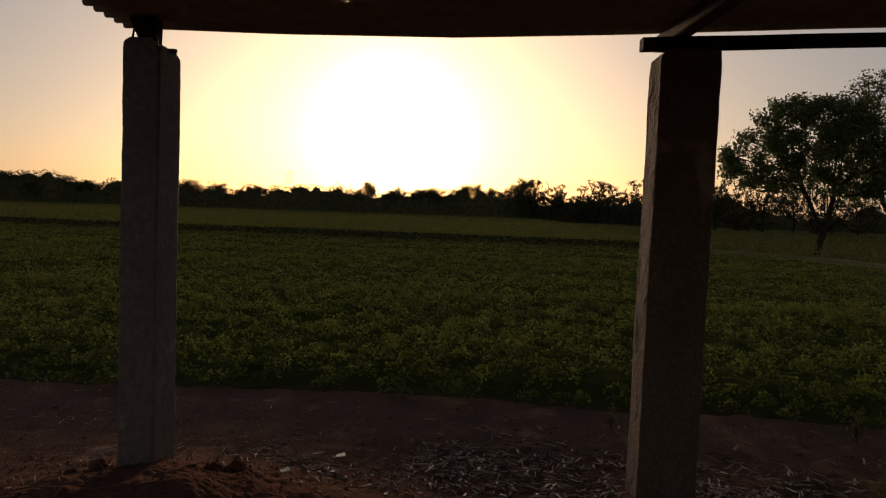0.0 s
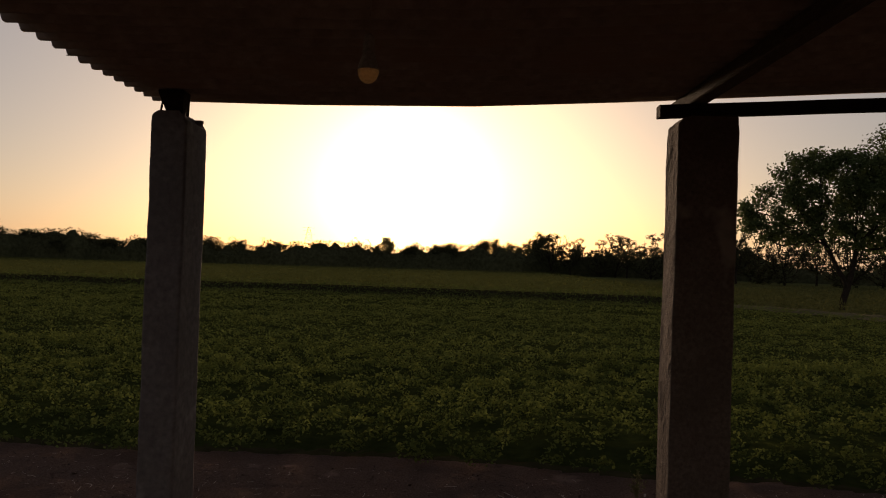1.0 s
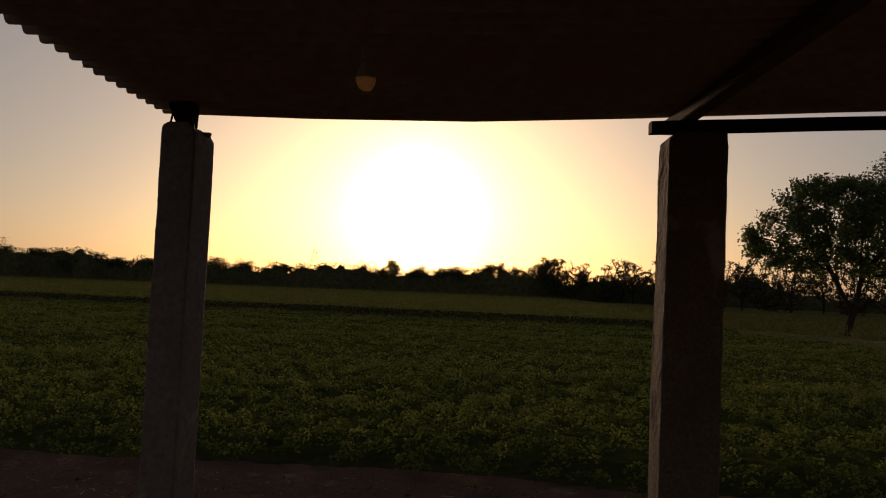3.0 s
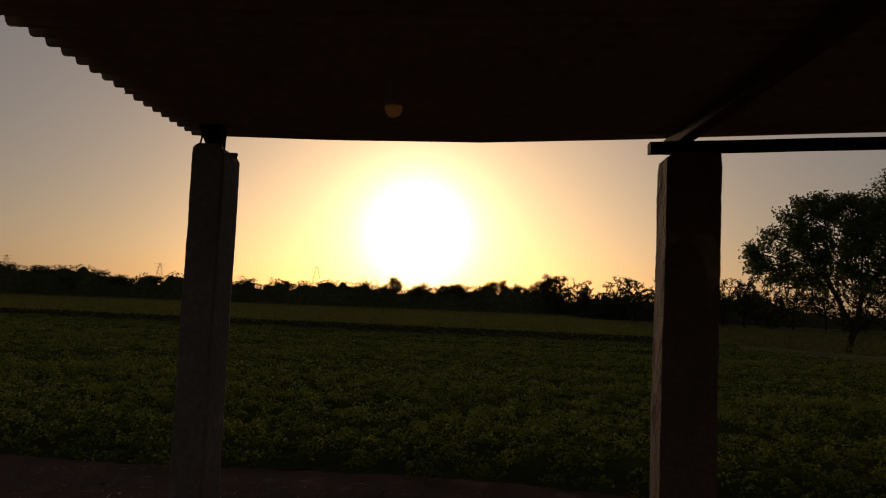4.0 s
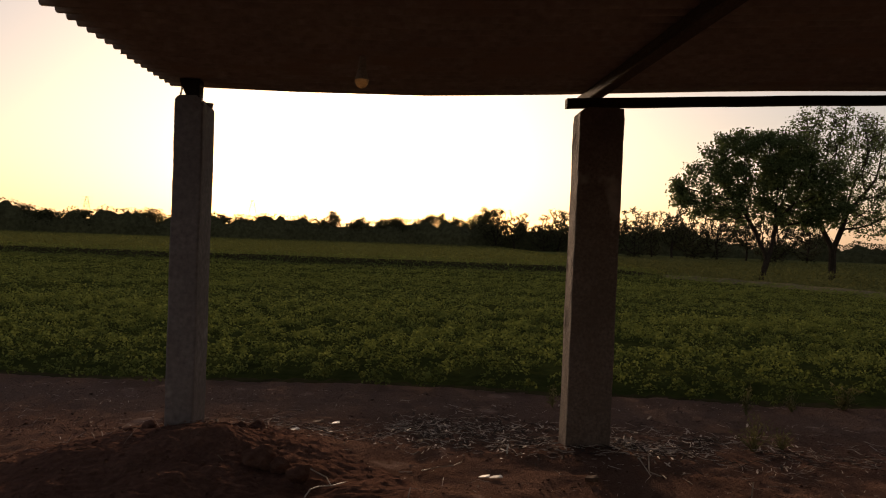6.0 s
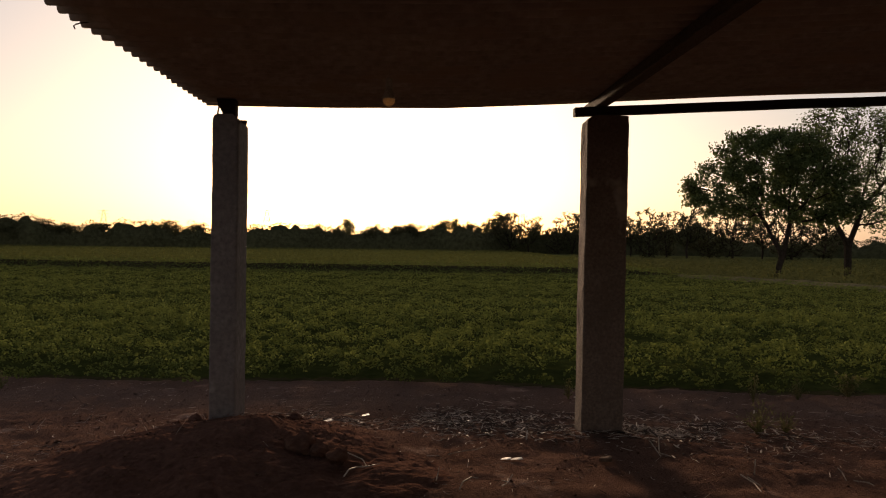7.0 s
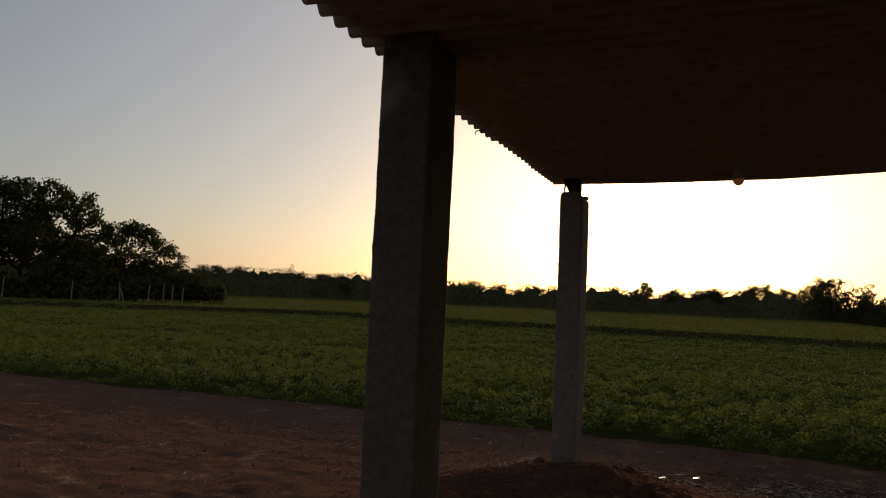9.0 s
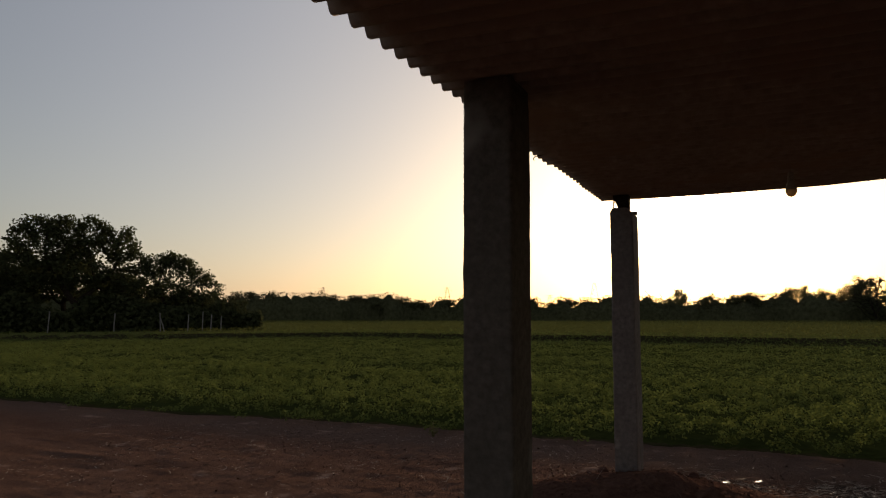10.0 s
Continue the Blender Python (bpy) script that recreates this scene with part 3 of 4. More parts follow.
def trough():
    """A cement feeding trough with thick rounded walls."""
    u0, u1, v0, v1, z0, z1, t = 0.585, 2.75, 0.665, 1.20, -0.34, 0.335, 0.115
    whole = tagged(new("feeding_trough"), "low brown cement feeding trough with thick rounded rims", "trough")
    whole.matrix_basis = SHED
    bm = bmesh.new()
    path = [(u0 + t / 2, v0 + t / 2), (u0 + t / 2, v1 - t / 2), (u1 - t / 2, v1 - t / 2), (u1 - t / 2, v0 + t / 2)]
    # rounded corners on the wall's middle line
    line = []
    for i, (x, y) in enumerate(path):
        px, py = path[i - 1]
        nx, ny = path[(i + 1) % 4]
        a, b = Vector((px - x, py - y)).normalized(), Vector((nx - x, ny - y)).normalized()
        r = 0.10
        p, q = Vector((x, y)) + a * r, Vector((x, y)) + b * r
        for k in range(5):
            f = k / 4
            line.append(((1 - f) ** 2 * p + 2 * f * (1 - f) * Vector((x, y)) + f * f * q))
        for k in range(1, 8):
            f = k / 8
            line.append(q.lerp(Vector((nx, ny)) - b * r, f))
    section = [(-0.5, 0.0), (-0.5, 0.80), (-0.47, 0.93), (-0.36, 0.985), (-0.15, 1.0), (0.15, 1.0), (0.36, 0.985), (0.47, 0.93), (0.5, 0.8), (0.5, 0.0)]
    n, loops = len(line), []
    for i, p in enumerate(line):
        way = (line[(i + 1) % n] - line[i - 1]).normalized()
        side = Vector((way.y, -way.x))
        wob = 0.010 * noise.noise(Vector((p.x * 2.5, p.y * 2.5, 1)))
        worn = 0.24 * float(step(v0 + 0.16, v0 + 0.06, p.y))    # the front wall is worn low
        loops.append([bm.verts.new((p.x + side.x * s * (t + wob), p.y + side.y * s * (t + wob), z0 + (z1 - worn - z0 + wob * (1 if h > 0.5 else 0)) * h)) for s, h in section])
    for i in range(n):
        a, b = loops[i], loops[(i + 1) % n]
        for k in range(len(section) - 1):
            f = bm.faces.new((a[k], b[k], b[k + 1], a[k + 1]))
            f.smooth = True
    bmesh.ops.recalc_face_normals(bm, faces=bm.faces)
    part("trough_wall", bm, CLAY, whole)
    bm = bmesh.new()
    box(bm, u0 + 0.05, u1 - 0.05, v0 + 0.05, v1 - 0.05, z0 + 0.02, z0 + 0.16, 0.01)
    part("trough_floor", bm, CLAY, whole)


trough()


# ---- litter on the soil ----
def on_ground(x, y):
    return float(ground_z(x, y))


def lay(rows, name, mat, label, category):
    """Builds strewn pieces, each a low ridge that bends along its length."""
    x, y, length, width, curl, tilt, a = np.concatenate(rows).T
    n = 5
    verts = []
    for k in range(n + 1):
        f = k / n
        z = ground_z(x, y) + 0.005 + tilt * f * length
        taper = 0.5 * width * (1 - 0.6 * (2 * f - 1) ** 4)
        sx, sy = -np.sin(a) * taper, np.cos(a) * taper
        verts += [np.stack([x - sx, y - sy, z], -1), np.stack([x + sx, y + sy, z], -1), np.stack([x, y, z + np.minimum(width * 0.3, 0.003)], -1)]
        x, y = x + np.cos(a) * length / n, y + np.sin(a) * length / n
        a = a + curl / n
    count = len(x)
    verts = np.stack(verts, axis=1).reshape(-1, 3)
    ring = []
    for k in range(n):
        b = k * 3
        ring += [(b + i, b + j, b + 3 + j, b + 3 + i) for i, j in ((0, 1), (1, 2), (2, 0))]
    faces = (np.array(ring)[None] + (np.arange(count) * 3 * (n + 1))[:, None, None]).reshape(-1, 4)
    tagged(sheet(name, verts, faces, [mat]), label, category, kind="stuff")


def straw_litter():
    """Straw, stalks and flat husks lying on the soil, all worked out at once."""
    rng = np.random.default_rng(5)
    rows = []

    def strew(n, x, y, length, width, curl, tilt, patchy=True):
        x, y = x(n), y(n)
        keep = np.ones(n, dtype=bool)
        if patchy:
            keep = value_noise(x * 2.2, y * 3.4, 17) > rng.uniform(-0.9, 0.45, n)
        keep &= (np.abs(x - 1.19) > 0.21) | (np.abs(y - 4.3) > 0.16)
        a = np.stack([x, y, length(n), width(n), curl * rng.normal(size=n), np.maximum(0, tilt * rng.normal(size=n)), rng.uniform(0, 2 * np.pi, n)], -1)
        rows.append(a[keep])

    def band(mid, spread_):
        return lambda n: rng.normal(mid, spread_, n)

    def even(lo, hi):
        return lambda n: rng.uniform(lo, hi, n)

    strew(360, band(0.55, 0.75), band(4.64, 0.36), lambda n: np.minimum(0.22, rng.gamma(2.0, 0.04, n) + 0.02), even(0.003, 0.007), 0.16, 0.05)
    strew(560, band(-0.55, 0.6), band(4.62, 0.22), even(0.03, 0.11), even(0.003, 0.007), 0.25, 0.03)
    strew(200, band(1.85, 0.45), band(4.40, 0.30), lambda n: np.minimum(0.22, rng.gamma(2.2, 0.04, n) + 0.03), even(0.003, 0.008), 0.16, 0.07)
    strew(380, band(2.9, 0.55), band(4.25, 0.25), even(0.03, 0.14), even(0.003, 0.006), 0.6, 0.05)
    strew(2600, even(-8.0, 4.6), even(1.7, 6.0), even(0.010, 0.045), even(0.002, 0.005), 0.5, 0.02)
    strew(750, even(-8.0, 4.6), even(1.7, 6.0), even(0.03, 0.13), even(0.003, 0.006), 1.3, 0.12)
    strew(560, band(0.70, 0.75), band(4.58, 0.32), even(0.03, 0.11), even(0.007, 0.020), 0.12, 0.10)
    strew(400, band(1.80, 0.42), band(4.40, 0.24), even(0.03, 0.12), even(0.007, 0.020), 0.12, 0.10)
    strew(90, band(-2.6, 0.5), band(3.6, 0.35), even(0.04, 0.10), even(0.003, 0.005), 0.6, 0.7, False)
    lay(rows, "straw_litter", STRAW, "pale dry straw and stalks strewn over the soil", "straw")
    rows = []
    strew(1100, band(0.60, 0.80), band(4.58, 0.30), even(0.02, 0.09), even(0.008, 0.026), 0.15, 0.16)
    strew(650, band(1.85, 0.50), band(4.38, 0.24), even(0.02, 0.10), even(0.008, 0.026), 0.15, 0.16)
    strew(260, band(3.0, 0.60), band(4.20, 0.22), even(0.02, 0.08), even(0.006, 0.016), 0.15, 0.12)
    strew(420, band(-0.6, 0.60), band(4.58, 0.24), even(0.02, 0.07), even(0.006, 0.018), 0.15, 0.12)
    strew(1500, even(-8.0, 4.6), even(1.7, 6.0), even(0.012, 0.05), even(0.004, 0.014), 0.2, 0.15)
    lay(rows, "bark_litter", MULCH, "dark bark flakes and rotting stalks among the straw", "litter")


straw_litter()


def scrap(x, y, w, d, turn, label, mat=PAPER, h=0.004, tilt=6):
    bm = bmesh.new()
    corners = [(-w / 2, -d * 0.4), (w * 0.1, -d / 2), (w / 2, -d * 0.3), (w * 0.42, d / 2), (-w * 0.3, d * 0.38)]
    low = [bm.verts.new((a, b, 0.0 + 0.006 * math.sin(a * 60))) for a, b in corners]
    high = [bm.verts.new((a, b, h + 0.006 * math.sin(a * 60))) for a, b in corners]
    bm.faces.new(low[::-1]), bm.faces.new(high)
    for k in range(5):
        bm.faces.new((low[k], low[(k + 1) % 5], high[(k + 1) % 5], high[k]))
    ob = part("scrap", bm, mat, m=pose(x, y, on_ground(x, y) + 0.010 + abs(math.sin(radians(tilt))) * d * 0.3, tilt, 3, turn))
    return tagged(ob, label, "scrap", group="scraps on the soil")


scrap(-0.74, 4.66, 0.065, 0.055, 10, "small bright white scrap lying on the soil", tilt=5)
scrap(-0.968, 4.165, 0.065, 0.05, 30, "crumpled white paper scrap lying on the soil", tilt=4)
scrap(-0.88, 4.64, 0.09, 0.06, -5, "small grey scrap lying on the soil", CLAY)
scrap(0.40, 3.43, 0.07, 0.05, -20, "torn white scrap lying on the soil", tilt=5)
scrap(0.47, 3.41, 0.09, 0.05, 5, "torn white scrap lying on the soil", tilt=4)
scrap(-1.25, 3.06, 0.11, 0.035, 15, "curled pale husk lying on the loose soil", STRAW, tilt=14)
scrap(-1.76, 2.0, 0.04, 0.06, 40, "small white scrap lying on the loose soil", tilt=25)
scrap(1.08, 3.43, 0.085, 0.06, -8, "small flat chip of brick lying on the soil", CLAY, 0.025, 3)


def clod(x, y, r, seed):
    bm = bmesh.new()
    bmesh.ops.create_icosphere(bm, subdivisions=3, radius=r)
    for v in bm.verts:
        n = noise.noise(v.co * (1.6 / r) * 0.6 + Vector((seed * 7, 0, 0))) * 0.32 + noise.noise(v.co * (4.5 / r) * 0.6 + Vector((0, seed, 0))) * 0.16
        v.co *= 1 + n
        v.co.z *= 0.78
    ob = part("soil_clod", bm, FRESH_SOIL, m=pose(x, y, on_ground(x, y) + r * (0.55 if r > 0.06 else 0.3) + (0.03 if r > 0.06 else 0.0), 0, 0, seed * 50))
    return tagged(ob, "rough dark lump of red soil", "soil clod", group="soil clods")


for i, (x, y, r) in enumerate(((-0.95, 3.12, 0.10), (-0.82, 3.06, 0.065), (-0.68, 2.88, 0.07), (-1.33, 4.02, 0.05), (-1.22, 4.06, 0.06), (-1.42, 3.92, 0.045), (-1.98, 4.0, 0.05), (-2.1, 3.92, 0.035), (-1.35, 2.5, 0.05), (-1.6, 3.0, 0.04), (-1.1, 2.75, 0.035), (-1.9, 2.9, 0.04))):
    clod(x, y, r, i + 1)


def soil_mound():
    """The dug earth thrown up in front of the first post."""
    rings, sides = 64, 170
    cx, cy, rx, ry = -1.5, 2.95, 1.50, 1.42
    verts, faces = [], []
    for i in range(rings + 1):
        f = i / rings
        for k in range(sides):
            a = 2 * math.pi * k / sides
            edge = 1 + 0.18 * noise.noise(Vector((math.cos(a) * 1.5, math.sin(a) * 1.5, 4)))
            x, y = cx + rx * f * edge * math.cos(a), cy + ry * f * edge * math.sin(a)
            p = Vector((x, y, 0))
            lump = 0.045 * noise.noise(p * 2.6) + 0.050 * max(0.0, 0.55 - noise.voronoi(p * 5.0)[0][0]) + 0.024 * max(0.0, 0.5 - noise.voronoi(p * 13.0 + Vector((3, 1, 0)))[0][0]) + 0.010 * noise.noise(p * 34)
            z = on_ground(x, y) + (0.045 * (1 - f * f) + lump * (1 - f ** 3)) - 0.012 * f
            verts.append((x, y, z))
    for i in range(rings):
        for k in range(sides):
            a, b = i * sides + k, i * sides + (k + 1) % sides
            faces.append((a, a + sides, b + sides, b))
    ob = sheet("soil_mound", np.array(verts), faces, [FRESH_SOIL])
    tagged(ob, "low mound of freshly dug dark red soil before the post", "soil mound")


soil_mound()


def soil_crumbs():
    """Crumbs of earth, thickest on the heap."""
    rng = np.random.default_rng(31)
    tops = np.array([(0, 0, 1.0), (0, 0, -0.6), (1, 0, 0), (-0.5, 0.87, 0.1), (-0.5, -0.87, -0.1), (0.4, 0.5, 0.6), (-0.6, 0.1, 0.7), (0.3, -0.6, 0.6)])
    tris = np.array([(0, 5, 6), (0, 6, 7), (0, 7, 5), (5, 2, 3), (5, 3, 6), (6, 3, 4), (6, 4, 7), (7, 4, 2), (7, 2, 5), (1, 3, 2), (1, 4, 3), (1, 2, 4)])
    spots = np.concatenate([np.stack([rng.normal(-1.5, 0.6, 1100), rng.normal(3.1, 0.6, 1100)], -1), np.stack([rng.uniform(-8, 4.6, 6000), rng.uniform(1.6, 6.0, 6000)], -1), np.stack([rng.normal(-2.6, 0.9, 500), rng.normal(4.2, 0.12, 500)], -1)])
    size = rng.gamma(1.6, 0.0022, len(spots)) + 0.002
    z = ground_z(spots[:, 0], spots[:, 1]) + np.where(np.hypot((spots[:, 0] + 1.5) / 1.50, (spots[:, 1] - 2.95) / 1.42) < 0.9, 0.05, 0.0) * (1 - np.hypot((spots[:, 0] + 1.5) / 1.50, (spots[:, 1] - 2.95) / 1.42) ** 2) + size * 0.1
    turn = rng.uniform(0, 6.28, len(spots))
    c, s_ = np.cos(turn)[:, None], np.sin(turn)[:, None]
    shape = tops[None] * rng.uniform(0.7, 1.3, (len(spots), len(tops), 1))
    x = shape[..., 0] * c - shape[..., 1] * s_
    y = shape[..., 0] * s_ + shape[..., 1] * c
    verts = np.stack([x, y, shape[..., 2] * 0.75], -1) * size[:, None, None] + np.stack([spots[:, 0], spots[:, 1], z], -1)[:, None]
    faces = (tris[None] + (np.arange(len(spots)) * len(tops))[:, None, None]).reshape(-1, 3)
    ob = sheet("soil_crumbs", verts.reshape(-1, 3), faces, [SOIL])
    tagged(ob, "small crumbs and pebbles of red earth on the ground", "soil", kind="stuff")


soil_crumbs()


def twig(name, label, pts, r, mat=TWIG):
    bm = bmesh.new()
    for line in pts:
        tube(bm, [(x, y, on_ground(x, y) + z + 0.012) for x, y, z in line], r, 5, 0.7)
    return tagged(part(name, bm, mat), label, "twig", group="twigs on the soil")


twig("twig", "thin pale forked stalk lying on the soil", [[(-0.66, 3.06, 0.05), (-0.60, 3.01, 0.05), (-0.53, 2.94, 0.04), (-0.49, 2.86, 0.02)], [(-0.60, 2.66, 0.02), (-0.585, 2.75, 0.03), (-0.55, 2.81, 0.03), (-0.48, 2.86, 0.02), (-0.42, 2.94, 0.03)]], 0.0045)
twig("twig", "pair of short pale sticks lying on the soil", [[(1.88, 3.11, 0.03), (1.91, 2.97, 0.03), (1.90, 2.84, 0.01)], [(1.92, 3.10, 0.03), (1.96, 2.98, 0.01)]], 0.005)
twig("twig", "short pale stalk standing up from the soil", [[(2.02, 3.24, -0.03), (2.02, 3.24, 0.03), (2.03, 3.25, 0.085)]], 0.0045)
twig("twig", "broken pale stalk lying on the soil", [[(2.56, 3.24, 0.05), (2.57, 3.20, 0.03), (2.57, 3.15, 0.0)], [(2.60, 3.12, 0.01), (2.66, 3.06, 0.02), (2.69, 3.05, 0.01)]], 0.0045)
twig("twig", "pale root end with splayed fibres on the soil", [[(0.60, 2.26, 0.01), (0.64, 2.30, 0.05), (0.66, 2.37, 0.06)], [(0.62, 2.28, 0.03), (0.57, 2.33, 0.06)], [(0.62, 2.28, 0.03), (0.70, 2.25, 0.02)]], 0.005)
twig("twig", "bent pale stalk leaning by the post foot", [[(1.52, 3.72, 0.10), (1.50, 3.62, 0.02), (1.56, 3.55, 0.01)], [(1.44, 3.66, 0.08), (1.50, 3.58, 0.01)]], 0.005)
twig("twig", "short curved straw lying on the soil", [[(0.08, 2.60, 0.01), (0.10, 2.67, 0.03), (0.15, 2.73, 0.04), (0.19, 2.75, 0.03)]], 0.0045)
twig("twig", "short curved straw lying on the soil", [[(-0.06, 2.76, 0.0), (-0.05, 2.82, 0.03), (-0.045, 2.86, 0.05)]], 0.0035)
twig("twig", "thin brown stem lying on the soil", [[(0.00, 3.42, 0.01), (0.10, 3.50, 0.02), (0.20, 3.52, 0.02), (0.26, 3.60, 0.03)]], 0.004, STRAW)
twig("twig", "thin stalk end lying on the soil", [[(0.33, 2.68, 0.01), (0.37, 2.74, 0.02), (0.40, 2.80, 0.05)], [(0.37, 2.74, 0.02), (0.33, 2.76, 0.02)]], 0.004)
twig("twig", "small upright sliver of white plastic in the soil", [[(0.59, 3.98, -0.02), (0.59, 3.98, 0.03), (0.595, 3.98, 0.055)]], 0.006, PAPER)


def weed(x, y, height, width, seed, label, leaf=0.035):
    """A small weedy plant: stems and leaves."""
    rng = np.random.default_rng(seed)
    whole = tagged(new("weed_plant"), label, "weed", group="weeds at the field edge")
    whole.location = (x, y, on_ground(x, y))
    bm, tips = bmesh.new(), []
    for _ in range(int(12 + width * 70)):
        a, lean = rng.uniform(0, 6.28), rng.uniform(0.05, 1.0) * width
        h = height * rng.uniform(0.4, 1.0) * (1 - 0.35 * lean / width)
        pts = [(math.cos(a) * lean * f * (0.4 + 0.6 * f), math.sin(a) * lean * f * (0.4 + 0.6 * f), -0.02 + (h + 0.02) * f) for f in (0, 0.3, 0.65, 1.0)]
        tube(bm, pts, 0.0028, 4, 0.5)
        for _ in range(6):
            f = rng.uniform(0.2, 1.0)
            tips.append((math.cos(a) * lean * f * f + rng.normal() * 0.022, math.sin(a) * lean * f * f + rng.normal() * 0.022, h * f))
    part("stalk", bm, WEED, whole)
    v, f = leaf_quads(np.array(tips), leaf * 0.95, rng, 0.2, 0.3)
    sheet("leaves", v, f, [WEED], parent=whole)


weed(2.50, 4.36, 0.36, 0.20, 3, "straggling yellow-green weed clump growing from bare soil")
weed(2.74, 4.42, 0.22, 0.13, 4, "low straggling yellow-green weed growing from bare soil", 0.028)
weed(1.15, 5.62, 0.26, 0.06, 5, "small single green sprout at the field edge")
weed(2.95, 5.60, 0.38, 0.08, 6, "tall thin weed at the field edge")
weed(4.05, 5.95, 0.34, 0.22, 7, "leafy green bush at the field edge", 0.06)
weed(3.45, 5.75, 0.26, 0.10, 8, "tall thin weed at the field edge")
weed(-4.55, 5.6, 0.22, 0.08, 9, "small single green sprout at the field edge")


# ---- trees ----
def grow(rng, lumps, trunk, count, stride, reach, kill):
    """Branches that grow towards points scattered in the crown's lumps. Returns places, parents."""
    pts = []
    weights = np.array([l[3] * l[4] * l[5] for l in lumps])
    weights = weights / weights.sum()
    for (cx, cy, cz, rx, ry, rz), w in zip(lumps, weights):
        d = rng.normal(size=(max(3, int(count * w)), 3))
        d /= np.linalg.norm(d, axis=1, keepdims=True)
        d *= rng.uniform(0.25, 1.0, (len(d), 1)) ** (1 / 2.2)
        pts.append(d * (rx, ry, rz) + (cx, cy, cz))
    pts = np.concatenate(pts)
    nodes, parents = [], []
    for stem in trunk:
        for k, p in enumerate(stem):
            if nodes and k == 0:
                parents.append(len(trunk[0]) - 1)
            else:
                parents.append(len(nodes) - 1)
            nodes.append(np.array(p, dtype=float))
    for _ in range(90):
        if not len(pts):
            break
        arr = np.array(nodes)
        d = np.linalg.norm(pts[:, None] - arr[None], axis=2)
        best = d.argmin(axis=1)
        dist = d[np.arange(len(pts)), best]
        live = dist < reach
        if not live.any():
            live = dist < dist.min() + stride
        added = 0
        for n in np.unique(best[live]):
            way = (pts[live & (best == n)] - arr[n])
            way = (way / (np.linalg.norm(way, axis=1, keepdims=True) + 1e-9)).sum(axis=0) + rng.normal(size=3) * 0.25
            way /= np.linalg.norm(way) + 1e-9
            q = arr[n] + way * stride
            if np.linalg.norm(arr - q, axis=1).min() > stride * 0.45:
                nodes.append(q)
                parents.append(int(n))
                added += 1
        arr = np.array(nodes)
        pts = pts[np.linalg.norm(pts[:, None] - arr[None], axis=2).min(axis=1) > kill]
        if not added:
            break
    return np.array(nodes), np.array(parents)


def tree_meshes(seed, height, lumps, trunk, count, stride, leaves, leaf, thick, scatter, min_r=0.012):
    """The trunk's and the crown's arrays."""
    rng = np.random.default_rng(seed)
    nodes, parents = grow(rng, lumps, trunk, count, stride, stride * 9, stride * 1.3)
    n = len(nodes)
    load = np.zeros(n)
    kids = np.zeros(n, dtype=int)
    for i in range(n - 1, 0, -1):
        load[i] = load[i] if kids[i] else 1.0
        if parents[i] >= 0:
            load[parents[i]] += load[i]
            kids[parents[i]] += 1
    radius = np.maximum(min_r, thick * (load / max(load[0], 1)) ** 0.48)
    verts, faces = [], []
    for i in range(1, n):
        p = parents[i]
        if p < 0:
            continue
        a, b = nodes[p], nodes[i]
        way = (b - a) / (np.linalg.norm(b - a) + 1e-9)
        side = np.cross(way, (0.3, 0.9, 0.2))
        side /= np.linalg.norm(side) + 1e-9
        other = np.cross(way, side)
        ra, rb = min(radius[p], radius[i] * 1.5), radius[i]
        m = 7 if rb > 0.05 else 4
        base = len(verts)
        for c, r in ((a - way * ra * 0.3, ra), (b, rb)):
            for k in range(m):
                t = 2 * math.pi * k / m
                verts.append(c + (side * math.cos(t) + other * math.sin(t)) * r)
        for k in range(m):
            faces.append((base + k, base + (k + 1) % m, base + m + (k + 1) % m, base + m + k))
    thin = np.where((load <= 3) & (np.arange(n) > len(trunk[0])))[0]
    pick = rng.choice(thin, leaves)
    centres = nodes[pick] + np.clip(rng.normal(size=(leaves, 3)), -1.7, 1.7) * scatter * (1, 1, 0.8)
    lv, lf = leaf_quads(centres, leaf, rng, 0.25, 0.6)
    return np.array(verts), faces, lv, lf


def tree(name, label, arrays, bark, leaf, place, group=""):
    tv, tf, lv, lf = arrays
    whole = tagged(new(name), label, "tree", group=group)
    whole.matrix_basis = place
    sheet("trunk", tv, tf, [bark], parent=whole)
    sheet("crown", lv, lf, [leaf], parent=whole)
    return whole


def ground_pose(x, y, turn=0.0, size=1.0, stretch=1.0):
    return pose(x, y, on_ground(x, y) - 0.05, 0, 0, turn) @ Matrix.Diagonal((size * stretch, size * stretch, size, 1))


# the leafy tree by the ridge, forked low
one = tree_meshes(21, 8.0,
                  [(-0.2, 0, 5.6, 2.6, 2.6, 2.2), (-2.6, 0.2, 4.5, 2.1, 1.9, 1.6), (-3.6, -0.2, 4.1, 1.1, 1.2, 0.8), (-1.6, 0, 6.2, 1.7, 1.7, 1.4), (2.0, 0.4, 4.8, 2.2, 2.0, 2.1), (1.3, 0.2, 3.5, 2.1, 1.6, 0.7), (0.6, -0.3, 6.6, 1.6, 1.6, 1.4), (-0.9, 0, 3.6, 2.2, 1.8, 0.9), (2.6, 0, 3.5, 1.7, 1.4, 1.0), (3.0, 0, 4.2, 1.6, 1.5, 1.3)],
                  [[(0, 0, -0.2), (0.12, 0, 0.5), (0.30, 0, 1.1)], [(0.12, 0, 1.5), (-0.15, 0.05, 2.0), (-0.45, 0.1, 2.7)], [(0.45, 0, 1.6), (0.55, 0, 2.2), (0.65, -0.1, 2.9)]],
                  900, 0.30, 33000, 0.165, 0.15, 0.21)
